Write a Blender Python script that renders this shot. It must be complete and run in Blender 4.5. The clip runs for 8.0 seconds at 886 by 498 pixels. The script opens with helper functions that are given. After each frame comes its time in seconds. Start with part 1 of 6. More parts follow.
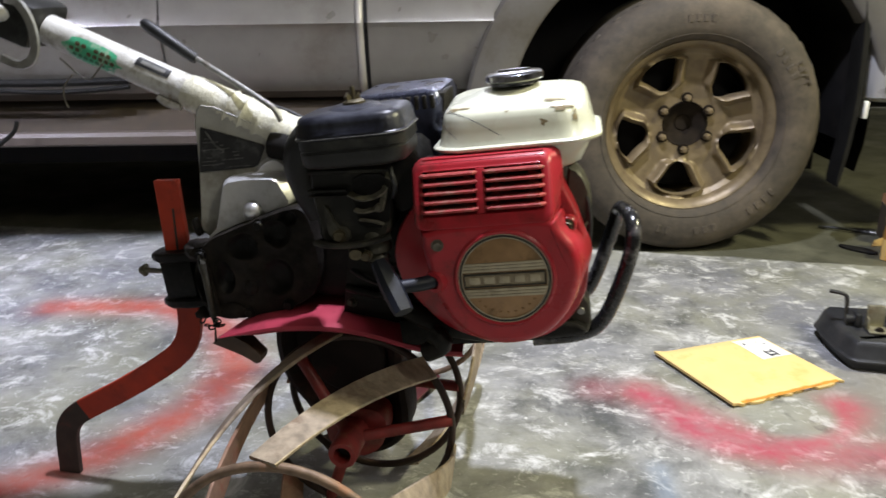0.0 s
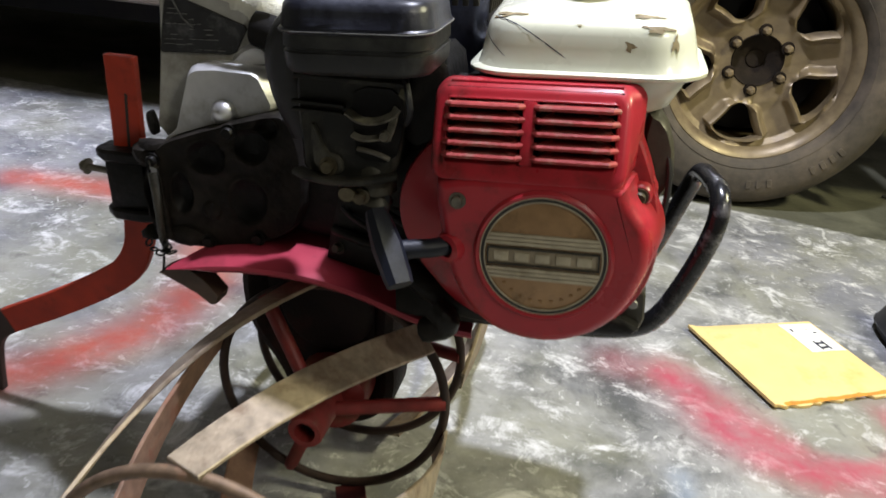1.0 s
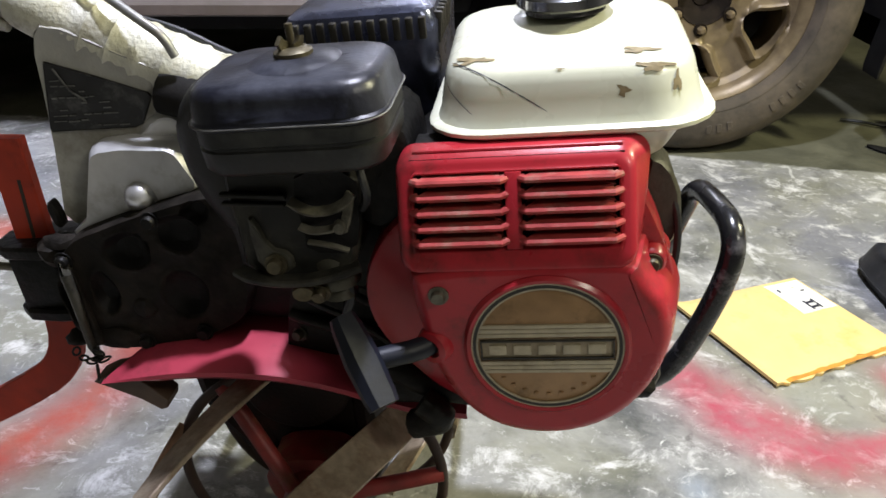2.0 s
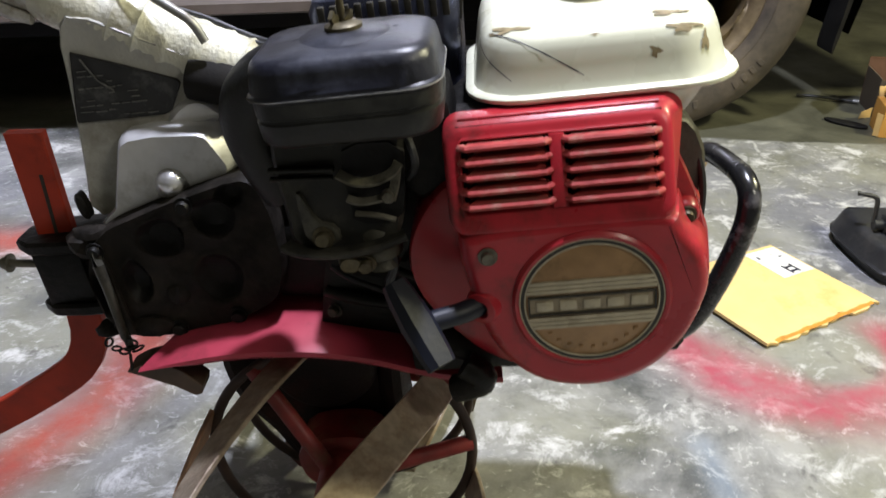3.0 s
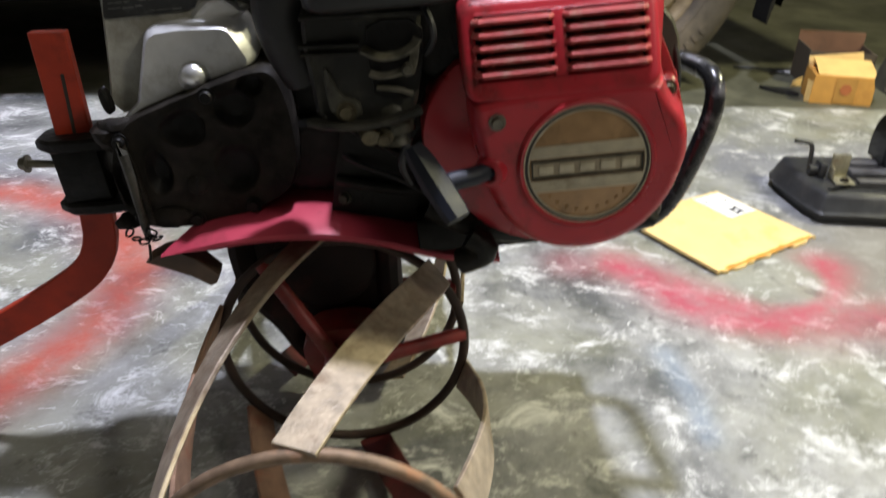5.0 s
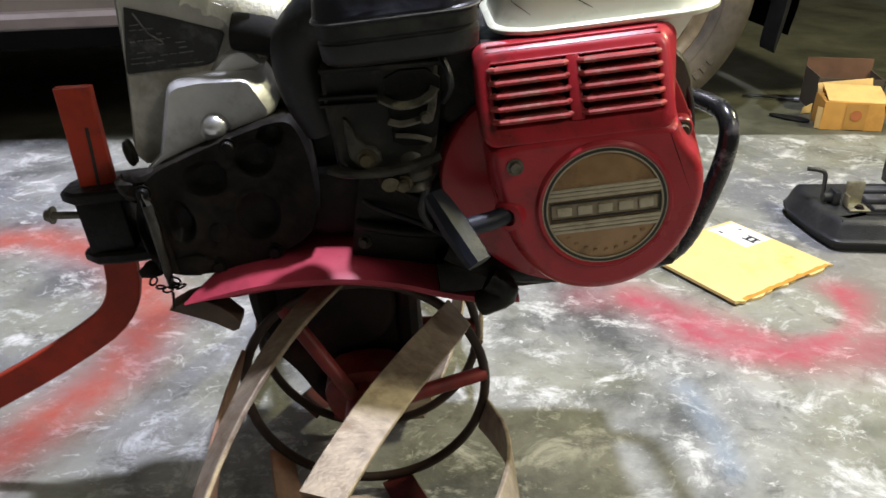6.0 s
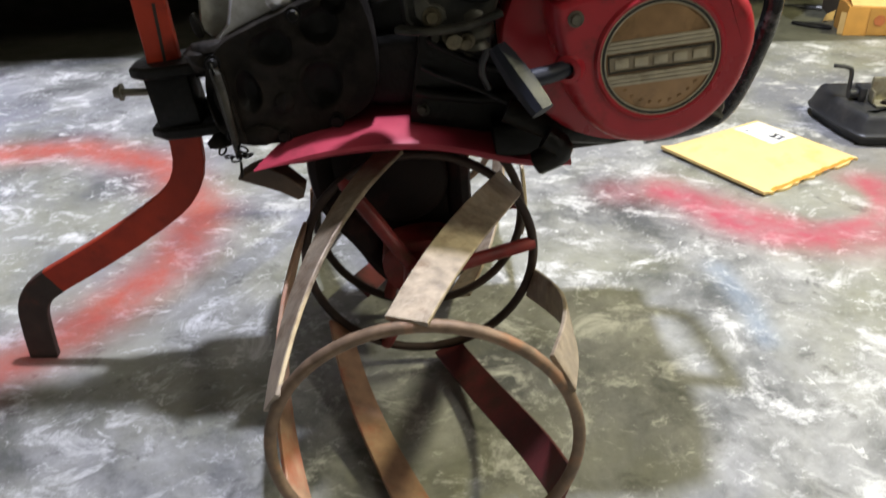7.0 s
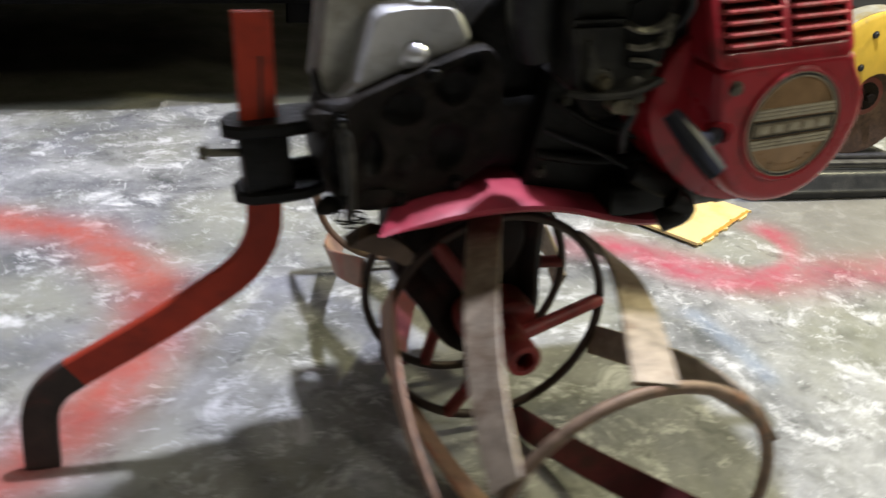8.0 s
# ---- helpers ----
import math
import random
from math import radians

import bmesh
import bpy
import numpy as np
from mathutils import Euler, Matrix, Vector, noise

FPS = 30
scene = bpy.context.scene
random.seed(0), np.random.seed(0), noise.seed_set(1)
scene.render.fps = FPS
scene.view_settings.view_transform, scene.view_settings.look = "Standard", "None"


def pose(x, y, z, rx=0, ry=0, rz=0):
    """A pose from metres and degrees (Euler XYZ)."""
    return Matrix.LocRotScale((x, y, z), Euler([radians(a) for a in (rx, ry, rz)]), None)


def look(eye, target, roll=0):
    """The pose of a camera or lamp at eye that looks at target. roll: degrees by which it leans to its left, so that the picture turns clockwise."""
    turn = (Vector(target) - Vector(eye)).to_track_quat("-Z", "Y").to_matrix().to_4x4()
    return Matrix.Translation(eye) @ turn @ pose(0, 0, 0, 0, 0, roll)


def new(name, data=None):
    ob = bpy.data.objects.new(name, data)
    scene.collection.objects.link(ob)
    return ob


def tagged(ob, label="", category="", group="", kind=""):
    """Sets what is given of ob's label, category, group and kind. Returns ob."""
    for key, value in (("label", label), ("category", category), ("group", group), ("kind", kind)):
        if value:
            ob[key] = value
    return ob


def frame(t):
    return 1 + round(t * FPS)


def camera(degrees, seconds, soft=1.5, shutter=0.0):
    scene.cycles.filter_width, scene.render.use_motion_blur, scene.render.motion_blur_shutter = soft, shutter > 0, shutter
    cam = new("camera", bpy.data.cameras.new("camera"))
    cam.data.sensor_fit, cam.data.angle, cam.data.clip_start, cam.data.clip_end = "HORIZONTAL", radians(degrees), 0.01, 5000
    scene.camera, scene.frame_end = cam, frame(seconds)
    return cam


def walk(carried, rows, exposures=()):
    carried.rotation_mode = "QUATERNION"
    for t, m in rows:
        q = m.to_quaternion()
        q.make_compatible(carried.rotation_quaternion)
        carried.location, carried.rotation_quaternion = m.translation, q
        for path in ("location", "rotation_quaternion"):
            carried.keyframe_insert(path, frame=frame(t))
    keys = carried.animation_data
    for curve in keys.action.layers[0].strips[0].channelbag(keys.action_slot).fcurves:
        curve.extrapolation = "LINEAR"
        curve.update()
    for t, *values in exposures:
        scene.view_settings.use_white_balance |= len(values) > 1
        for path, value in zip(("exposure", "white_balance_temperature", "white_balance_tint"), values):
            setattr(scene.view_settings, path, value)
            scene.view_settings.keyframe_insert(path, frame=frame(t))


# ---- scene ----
cam = camera(58.1, 8.0, 1.5, 0.5)
PATH = [
    (0, (0.008, -0.003, 0.785), (-0.01, 1.893, 0.15), -0.9),
    (0.5, (-0.002, 0.097, 0.766), (-0.115, 1.963, 0.055), 1.7),
    (1, (-0.004, 0.253, 0.75), (-0.034, 2.053, -0.12), 6.6),
    (1.2, (-0.013, 0.293, 0.758), (-0.026, 2.094, -0.112), 6.2),
    (1.5, (-0.002, 0.384, 0.793), (0.022, 2.135, -0.174), 3.1),
    (1.7, (-0.008, 0.41, 0.803), (0.044, 2.148, -0.185), 1.6),
    (2.8, (-0.097, 0.397, 0.799), (0.106, 2.111, -0.211), 0.7),
    (3, (-0.102, 0.383, 0.791), (0.11, 2.104, -0.204), -0.4),
    (3.5, (-0.139, 0.353, 0.757), (0.094, 2.066, -0.248), -1.1),
    (3.7, (-0.154, 0.332, 0.731), (0.095, 2.036, -0.287), -1.4),
    (4, (-0.177, 0.29, 0.714), (0.082, 1.966, -0.347), -2.6),
    (4.2, (-0.195, 0.264, 0.699), (0.091, 1.925, -0.379), -3.8),
    (4.5, (-0.196, 0.249, 0.705), (0.117, 1.881, -0.408), -3.1),
    (4.7, (-0.19, 0.262, 0.703), (0.147, 1.907, -0.385), -2.2),
    (5, (-0.181, 0.275, 0.729), (0.183, 1.975, -0.26), 1.4),
    (5.2, (-0.174, 0.284, 0.735), (0.186, 1.994, -0.237), 2.7),
    (6.3, (-0.205, 0.264, 0.744), (0.122, 2.000, -0.163), -1.3),
    (6.5, (-0.22, 0.25, 0.734), (0.092, 1.994, -0.193), -1.1),
    (7, (-0.257, 0.21, 0.693), (0.052, 1.884, -0.356), -1.6),
    (7.2, (-0.264, 0.217, 0.693), (0.029, 1.874, -0.387), -1.2),
    (7.5, (-0.331, 0.236, 0.715), (0.068, 1.88, -0.352), 1.5),
    (7.7, (-0.418, 0.284, 0.697), (0.232, 1.902, -0.284), 4.4),
    (8, (-0.615, 0.361, 0.677), (0.283, 1.901, -0.231), 5.7),
]
walk(cam, [(t, look(eye, target, roll)) for t, eye, target, roll in PATH], [(0, -0.2), (1.5, -0.12), (3.5, -0.18), (4.5, 0.03), (5, -0.04), (6.5, -0.12), (7, 0.05), (7.5, 0.05), (8, -0.02)])


# ---------- world, lamps ----------
world = bpy.data.worlds.new("night")
world.use_nodes = True
world.node_tree.nodes["Background"].inputs[0].default_value = (0.6, 0.7, 1.0, 1)
world.node_tree.nodes["Background"].inputs[1].default_value = 0.03
scene.world = world


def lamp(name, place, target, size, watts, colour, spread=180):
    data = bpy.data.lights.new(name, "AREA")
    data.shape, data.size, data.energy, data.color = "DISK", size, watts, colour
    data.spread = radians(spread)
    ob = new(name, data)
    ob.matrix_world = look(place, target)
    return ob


MAIN_LAMP = (0.22, 1.27, 2.5)
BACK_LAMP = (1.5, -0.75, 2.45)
SIDE_LAMP = (2.5, 1.08, 2.4)
lamp("main_lamp", MAIN_LAMP, (0.22, 1.27, 0), 0.13, 91, (0.81, 0.835, 1.0))
# unseen lamp behind the view, tuned to fill front faces and under the car
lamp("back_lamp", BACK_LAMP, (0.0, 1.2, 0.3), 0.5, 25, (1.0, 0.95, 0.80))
lamp("side_lamp", SIDE_LAMP, (0.3, 1.1, 0.1), 0.3, 96, (1.0, 0.95, 0.61))
# unseen fill, added with a narrow spread to brighten the far left floor
lamp("west_fill", (-2.2, 0.9, 2.3), (-1.25, 2.1, 0.0), 0.3, 10, (0.74, 0.77, 1.0), 50)


# ---------- materials ----------
def rgb(c):
    return (c[0], c[1], c[2], 1)


def material(name, base, rough=0.5, metal=0.0, var=0.2, scale=40.0, stain=None, amount=0.5, stain_scale=7.0, bump=0.1, coat=0.0, grain=260.0, gloss=0.5):
    """A painted or bare surface: fine grain, blotches of a second colour, uneven gloss and light relief."""
    m = bpy.data.materials.new(name)
    m.use_nodes = True
    nt = m.node_tree
    bsdf = nt.nodes["Principled BSDF"]
    co = nt.nodes.new("ShaderNodeTexCoord")
    fine = nt.nodes.new("ShaderNodeTexNoise")
    fine.inputs["Scale"].default_value, fine.inputs["Detail"].default_value = scale, 6
    nt.links.new(co.outputs["Object"], fine.inputs["Vector"])
    ramp = nt.nodes.new("ShaderNodeValToRGB")
    ramp.color_ramp.elements[0].position, ramp.color_ramp.elements[1].position = 0.3, 0.7
    ramp.color_ramp.elements[0].color = rgb([max(0, c * (1 - var)) for c in base])
    ramp.color_ramp.elements[1].color = rgb([min(1, c * (1 + var)) for c in base])
    nt.links.new(fine.outputs["Fac"], ramp.inputs["Fac"])
    colour = ramp.outputs["Color"]
    if stain:
        big = nt.nodes.new("ShaderNodeTexNoise")
        big.inputs["Scale"].default_value, big.inputs["Detail"].default_value, big.inputs["Roughness"].default_value = stain_scale, 8, 0.68
        nt.links.new(co.outputs["Object"], big.inputs["Vector"])
        cut = nt.nodes.new("ShaderNodeMapRange")
        cut.inputs["From Min"].default_value, cut.inputs["From Max"].default_value = 0.62 - 0.3 * amount, 0.78 - 0.25 * amount
        nt.links.new(big.outputs["Fac"], cut.inputs["Value"])
        mix = nt.nodes.new("ShaderNodeMix")
        mix.data_type = "RGBA"
        nt.links.new(cut.outputs["Result"], mix.inputs["Factor"])
        nt.links.new(colour, mix.inputs[6])
        mix.inputs[7].default_value = rgb(stain)
        colour = mix.outputs[2]
    nt.links.new(colour, bsdf.inputs["Base Color"])
    uneven = nt.nodes.new("ShaderNodeMapRange")
    uneven.inputs["To Min"].default_value, uneven.inputs["To Max"].default_value = max(0.03, rough - 0.14), min(1, rough + 0.16)
    nt.links.new(fine.outputs["Fac"], uneven.inputs["Value"])
    nt.links.new(uneven.outputs["Result"], bsdf.inputs["Roughness"])
    bsdf.inputs["Metallic"].default_value = metal
    bsdf.inputs["Specular IOR Level"].default_value = gloss
    bsdf.inputs["Coat Weight"].default_value = coat
    bsdf.inputs["Coat Roughness"].default_value = 0.15
    if bump:
        tiny = nt.nodes.new("ShaderNodeTexNoise")
        tiny.inputs["Scale"].default_value, tiny.inputs["Detail"].default_value = grain, 4
        nt.links.new(co.outputs["Object"], tiny.inputs["Vector"])
        relief = nt.nodes.new("ShaderNodeBump")
        relief.inputs["Strength"].default_value, relief.inputs["Distance"].default_value = bump, 0.002
        nt.links.new(tiny.outputs["Fac"], relief.inputs["Height"])
        nt.links.new(relief.outputs["Normal"], bsdf.inputs["Normal"])
    return m


RED = material("red_paint", (0.37, 0.020, 0.031), 0.30, 0, 0.12, 25, (0.09, 0.018, 0.016), 0.30, 16, 0.06, 0.15, gloss=0.4)
RED_DUSTY = material("red_paint_dusty", (0.34, 0.045, 0.045), 0.55, 0, 0.25, 60, (0.32, 0.15, 0.12), 0.42, 50, 0.15, gloss=0.3)
FENDER_RED = material("fender_red", (0.40, 0.045, 0.075), 0.36, 0, 0.15, 20, (0.20, 0.03, 0.04), 0.25, 12, 0.05, 0.2)
STAKE_RED = material("stake_red", (0.40, 0.040, 0.017), 0.55, 0, 0.18, 30, (0.16, 0.025, 0.015), 0.32, 14, 0.15, gloss=0.35)
STAKE_WORN = material("stake_worn", (0.045, 0.033, 0.027), 0.6, 0.3, 0.3, 40, (0.11, 0.035, 0.025), 0.25, 20, 0.2)
TANK = material("tank_enamel", (0.68, 0.69, 0.55), 0.28, 0, 0.04, 12, (0.55, 0.52, 0.33), 0.1, 9, 0.02, 0.3)
SCUFF = material("tank_scuff", (0.24, 0.19, 0.10), 0.6, 0, 0.4, 120, None, 0.5, 7, 0.1)
PLASTIC = material("black_plastic", (0.012, 0.0125, 0.013), 0.45, 0, 0.3, 60, (0.042, 0.043, 0.040), 0.38, 18, 0.15, gloss=0.35)
# bluish stain puts the lamp light on the lid into its colour
PLASTIC_TOP = material("airbox_plastic", (0.012, 0.013, 0.021), 0.36, 0, 0.25, 30, (0.048, 0.052, 0.072), 0.38, 15, 0.15, gloss=0.45)
GREASE = material("greasy_iron", (0.0045, 0.0042, 0.0038), 0.5, 0.0, 0.5, 50, (0.014, 0.012, 0.010), 0.35, 22, 0.7, 0, 110, 0.25)
DIRTY_ALLOY = material("dirty_alloy", (0.07, 0.067, 0.052), 0.45, 0.3, 0.4, 50, (0.012, 0.011, 0.009), 0.45, 25, 0.3)
ALLOY = material("cast_alloy", (0.60, 0.60, 0.61), 0.40, 0.35, 0.08, 60, (0.34, 0.33, 0.31), 0.25, 14, 0.12)
SILVER = material("silver_column_paint", (0.56, 0.56, 0.55), 0.42, 0.15, 0.12, 40, (0.22, 0.19, 0.14), 0.42, 24, 0.35)
CUFF = material("cream_cuff_casting", (0.60, 0.59, 0.50), 0.42, 0.1, 0.12, 50, (0.30, 0.27, 0.17), 0.40, 30, 0.45)
COLUMN = material("grey_column_paint", (0.36, 0.355, 0.33), 0.42, 0.1, 0.15, 40, (0.18, 0.165, 0.13), 0.38, 12, 0.25)
FLAP = material("mud_flap_rubber", (0.006, 0.0058, 0.0055), 0.7, 0, 0.3, 30, (0.012, 0.011, 0.010), 0.3, 8, 0.2, gloss=0.25)
STEEL = material("bare_steel", (0.30, 0.30, 0.29), 0.45, 0.6, 0.2, 80, (0.15, 0.12, 0.09), 0.2, 30, 0.1)
BRASS = material("zinc_brass", (0.11, 0.095, 0.06), 0.45, 0.6, 0.3, 90, (0.05, 0.04, 0.025), 0.45, 40, 0.15)
CHROME = material("worn_chrome", (0.55, 0.56, 0.60), 0.16, 1.0, 0.1, 60, (0.2, 0.18, 0.15), 0.15, 40, 0.05)
BLACK_TUBE = material("black_enamel_tube", (0.010, 0.010, 0.012), 0.26, 0, 0.3, 40, (0.17, 0.165, 0.175), 0.26, 24, 0.1, 0.3)
RUST = material("rusty_steel", (0.20, 0.135, 0.09), 0.6, 0.35, 0.35, 60, (0.30, 0.13, 0.06), 0.25, 15, 0.25)
WORN_BAR = material("soil_polished_steel", (0.33, 0.27, 0.20), 0.5, 0.3, 0.28, 70, (0.16, 0.105, 0.065), 0.45, 20, 0.3)
RUST_ORANGE = material("orange_rust_paint", (0.33, 0.20, 0.13), 0.6, 0.1, 0.25, 60, (0.36, 0.11, 0.06), 0.45, 16, 0.2)
SPOKE_RED = material("tine_red", (0.20, 0.022, 0.02), 0.5, 0, 0.3, 40, (0.20, 0.10, 0.055), 0.3, 18, 0.15)
DARK_BAR = material("dark_red_bar", (0.10, 0.018, 0.02), 0.5, 0.1, 0.3, 40, (0.035, 0.02, 0.015), 0.4, 14, 0.15)
CASE = material("case_dark_red", (0.012, 0.006, 0.005), 0.6, 0, 0.4, 30, (0.045, 0.012, 0.010), 0.3, 11, 0.4, gloss=0.2)
BADGE = material("badge_bronze", (0.33, 0.20, 0.10), 0.42, 0.3, 0.15, 60, (0.17, 0.105, 0.05), 0.3, 28, 0.4, 0, 70)
BADGE_MID = material("badge_plate", (0.30, 0.25, 0.172), 0.5, 0.2, 0.2, 60, (0.11, 0.085, 0.055), 0.4, 40, 0.2)
BADGE_LIGHT = material("badge_pewter", (0.42, 0.37, 0.27), 0.4, 0.3, 0.15, 90, (0.2, 0.16, 0.1), 0.25, 40, 0.1)
BADGE_DARK = material("badge_black", (0.02, 0.018, 0.014), 0.5, 0, 0.3, 60, None, 0.5, 7, 0)
DECAL = material("decal_black", (0.016, 0.016, 0.018), 0.45, 0, 0.4, 50, (0.09, 0.09, 0.09), 0.16, 45, 0.05)
DECAL_GREY = material("decal_grey", (0.13, 0.13, 0.125), 0.5, 0, 0.3, 80, (0.04, 0.04, 0.04), 0.4, 60, 0)
GREEN = material("green_sticker", (0.07, 0.42, 0.24), 0.45, 0, 0.2, 40, (0.45, 0.52, 0.42), 0.42, 45, 0)
GREEN_DARK = material("sticker_dark_green", (0.02, 0.16, 0.08), 0.5, 0, 0.3, 60, None, 0.5, 7, 0)
STICKER_PRINT = material("sticker_print", (0.10, 0.07, 0.04), 0.5, 0, 0.3, 60, None, 0.5, 7, 0)
RUBBER = material("grip_rubber", (0.012, 0.013, 0.016), 0.5, 0, 0.3, 60, (0.04, 0.042, 0.05), 0.3, 20, 0.15)
GRIP = material("starter_grip_plastic", (0.011, 0.013, 0.021), 0.46, 0, 0.2, 40, (0.026, 0.030, 0.044), 0.40, 30, 0.15, gloss=0.3)
CAR = material("champagne_car_paint", (0.37, 0.35, 0.318), 0.32, 0.25, 0.06, 15, (0.26, 0.235, 0.20), 0.42, 3.5, 0.02, 0.35)
DOME = material("polished_alloy", (0.85, 0.85, 0.88), 0.30, 0.8, 0.05, 40, None, 0.5, 7, 0.03)
BLUED = material("blued_steel", (0.10, 0.11, 0.17), 0.28, 0.85, 0.3, 30, (0.05, 0.045, 0.05), 0.35, 14, 0.1)
# near-black for recesses: oil and their shade in one colour
POCKET = material("shaded_oily_recess", (0.0085, 0.0078, 0.0078), 0.55, 0, 0.5, 50, None, 0.5, 7, 0.4, gloss=0.2)
SAW_RAIL = material("worn_rail_steel", (0.15, 0.145, 0.14), 0.45, 0.4, 0.2, 40, (0.06, 0.057, 0.052), 0.4, 16, 0.2)
ZINC = material("zinc_plate", (0.34, 0.32, 0.23), 0.4, 0.6, 0.2, 60, (0.2, 0.17, 0.1), 0.35, 24, 0.15)
GUARD_DUST = material("dusty_guard_rim", (0.36, 0.34, 0.28), 0.6, 0.1, 0.2, 40, (0.30, 0.23, 0.08), 0.3, 14, 0.15)
HUB_RED = material("disc_label_red", (0.20, 0.05, 0.035), 0.7, 0, 0.3, 60, (0.10, 0.06, 0.04), 0.35, 30, 0.2)
CARD_INSIDE = material("red_brown_cardboard", (0.17, 0.085, 0.045), 0.8, 0, 0.15, 25, (0.11, 0.06, 0.035), 0.3, 8, 0.15)
GEARBOX = material("oily_cast_iron", (0.0185, 0.0155, 0.0128), 0.6, 0, 0.6, 40, (0.0060, 0.0050, 0.0042), 0.5, 30, 0.8, 0, 110, 0.16)
HOOP_DARK = material("dark_hoop_steel", (0.045, 0.026, 0.02), 0.55, 0.3, 0.3, 40, (0.02, 0.014, 0.012), 0.4, 14, 0.2)
INTAKE = material("dusty_intake_plastic", (0.014, 0.0137, 0.012), 0.5, 0, 0.3, 40, (0.060, 0.056, 0.045), 0.36, 20, 0.25, 0, 120, 0.3)
LEVER = material("dull_lever_zinc", (0.16, 0.15, 0.12), 0.42, 0.5, 0.3, 60, (0.04, 0.037, 0.03), 0.4, 40, 0.2)
HOOK = material("brown_hook_steel", (0.10, 0.066, 0.046), 0.55, 0.3, 0.3, 40, (0.045, 0.03, 0.022), 0.4, 20, 0.25)
CAR_UPPER = material("silver_car_paint", (0.42, 0.42, 0.43), 0.3, 0.3, 0.05, 15, (0.34, 0.33, 0.32), 0.3, 3.0, 0.02, 0.35)
# flare is darker than the door paint
FLARE = material("dark_flare_plastic", (0.115, 0.108, 0.098), 0.5, 0.05, 0.08, 20, (0.075, 0.066, 0.052), 0.45, 5, 0.05)
CAR_TRIM = material("brown_trim", (0.046, 0.034, 0.023), 0.65, 0, 0.25, 30, (0.035, 0.027, 0.018), 0.45, 5, 0.2)
CAR_STRIP = material("board_edge", (0.105, 0.084, 0.074), 0.5, 0.1, 0.15, 30, (0.10, 0.082, 0.066), 0.40, 9, 0.1)
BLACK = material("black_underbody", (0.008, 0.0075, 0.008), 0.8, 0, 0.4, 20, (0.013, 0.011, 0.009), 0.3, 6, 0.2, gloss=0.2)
TYRE = material("dusty_tyre", (0.060, 0.049, 0.036), 0.8, 0, 0.25, 45, (0.118, 0.093, 0.066), 0.45, 5, 0.45, 0, 90)
RIM = material("dusty_gold_alloy", (0.200, 0.152, 0.086), 0.40, 0.30, 0.12, 40, (0.125, 0.092, 0.056), 0.4, 11, 0.08)
HUB_DARK = material("rusty_hub", (0.018, 0.013, 0.009), 0.8, 0.0, 0.4, 60, (0.010, 0.008, 0.006), 0.45, 30, 0.4, gloss=0.1)
ENVELOPE = material("yellow_envelope_paper", (0.78, 0.57, 0.24), 0.6, 0, 0.06, 30, (0.70, 0.45, 0.14), 0.26, 14, 0.5, 0, 34)
TORN = material("torn_paper", (0.55, 0.24, 0.03), 0.8, 0, 0.2, 60, None, 0.5, 7, 0.2)
LABEL = material("white_label", (0.75, 0.75, 0.73), 0.5, 0, 0.03, 30, None, 0.5, 7, 0.03)
INK = material("ink", (0.03, 0.03, 0.05), 0.6, 0, 0.3, 30, None, 0.5, 7, 0)
SAW_GREY = material("saw_base_grey", (0.028, 0.029, 0.031), 0.38, 0.1, 0.2, 40, (0.06, 0.058, 0.055), 0.35, 14, 0.2)
SAW_DARK = material("saw_black", (0.015, 0.016, 0.018), 0.45, 0, 0.3, 40, (0.05, 0.05, 0.05), 0.3, 16, 0.2)
YELLOW = material("saw_yellow", (0.62, 0.40, 0.045), 0.4, 0, 0.1, 30, (0.33, 0.24, 0.08), 0.3, 12, 0.06)
ABRASIVE = material("abrasive_disc", (0.10, 0.06, 0.038), 0.85, 0, 0.35, 90, (0.19, 0.12, 0.07), 0.3, 18, 0.4)
CARD = material("orange_cardboard", (0.60, 0.30, 0.06), 0.7, 0, 0.1, 25, (0.45, 0.2, 0.04), 0.25, 9, 0.1)
CARD_TOP = material("pale_cardboard", (0.68, 0.45, 0.16), 0.7, 0, 0.1, 25, (0.6, 0.35, 0.1), 0.25, 9, 0.1)
CARD_BROWN = material("brown_cardboard", (0.085, 0.065, 0.042), 0.8, 0, 0.15, 25, (0.055, 0.042, 0.028), 0.3, 8, 0.15)
CARD_TAPE = material("brown_tape", (0.46, 0.235, 0.05), 0.5, 0, 0.1, 25, None, 0.5, 7, 0.05)
CARD_MARK = material("card_print", (0.42, 0.13, 0.04), 0.7, 0, 0.15, 40, None, 0.5, 7, 0)
WALL = material("garage_wall", (0.26, 0.25, 0.23), 0.85, 0, 0.06, 4, (0.19, 0.18, 0.16), 0.35, 1.6, 0.15)
CEILING = material("garage_ceiling", (0.28, 0.275, 0.26), 0.85, 0, 0.05, 4, (0.22, 0.21, 0.2), 0.3, 1.2, 0.1)


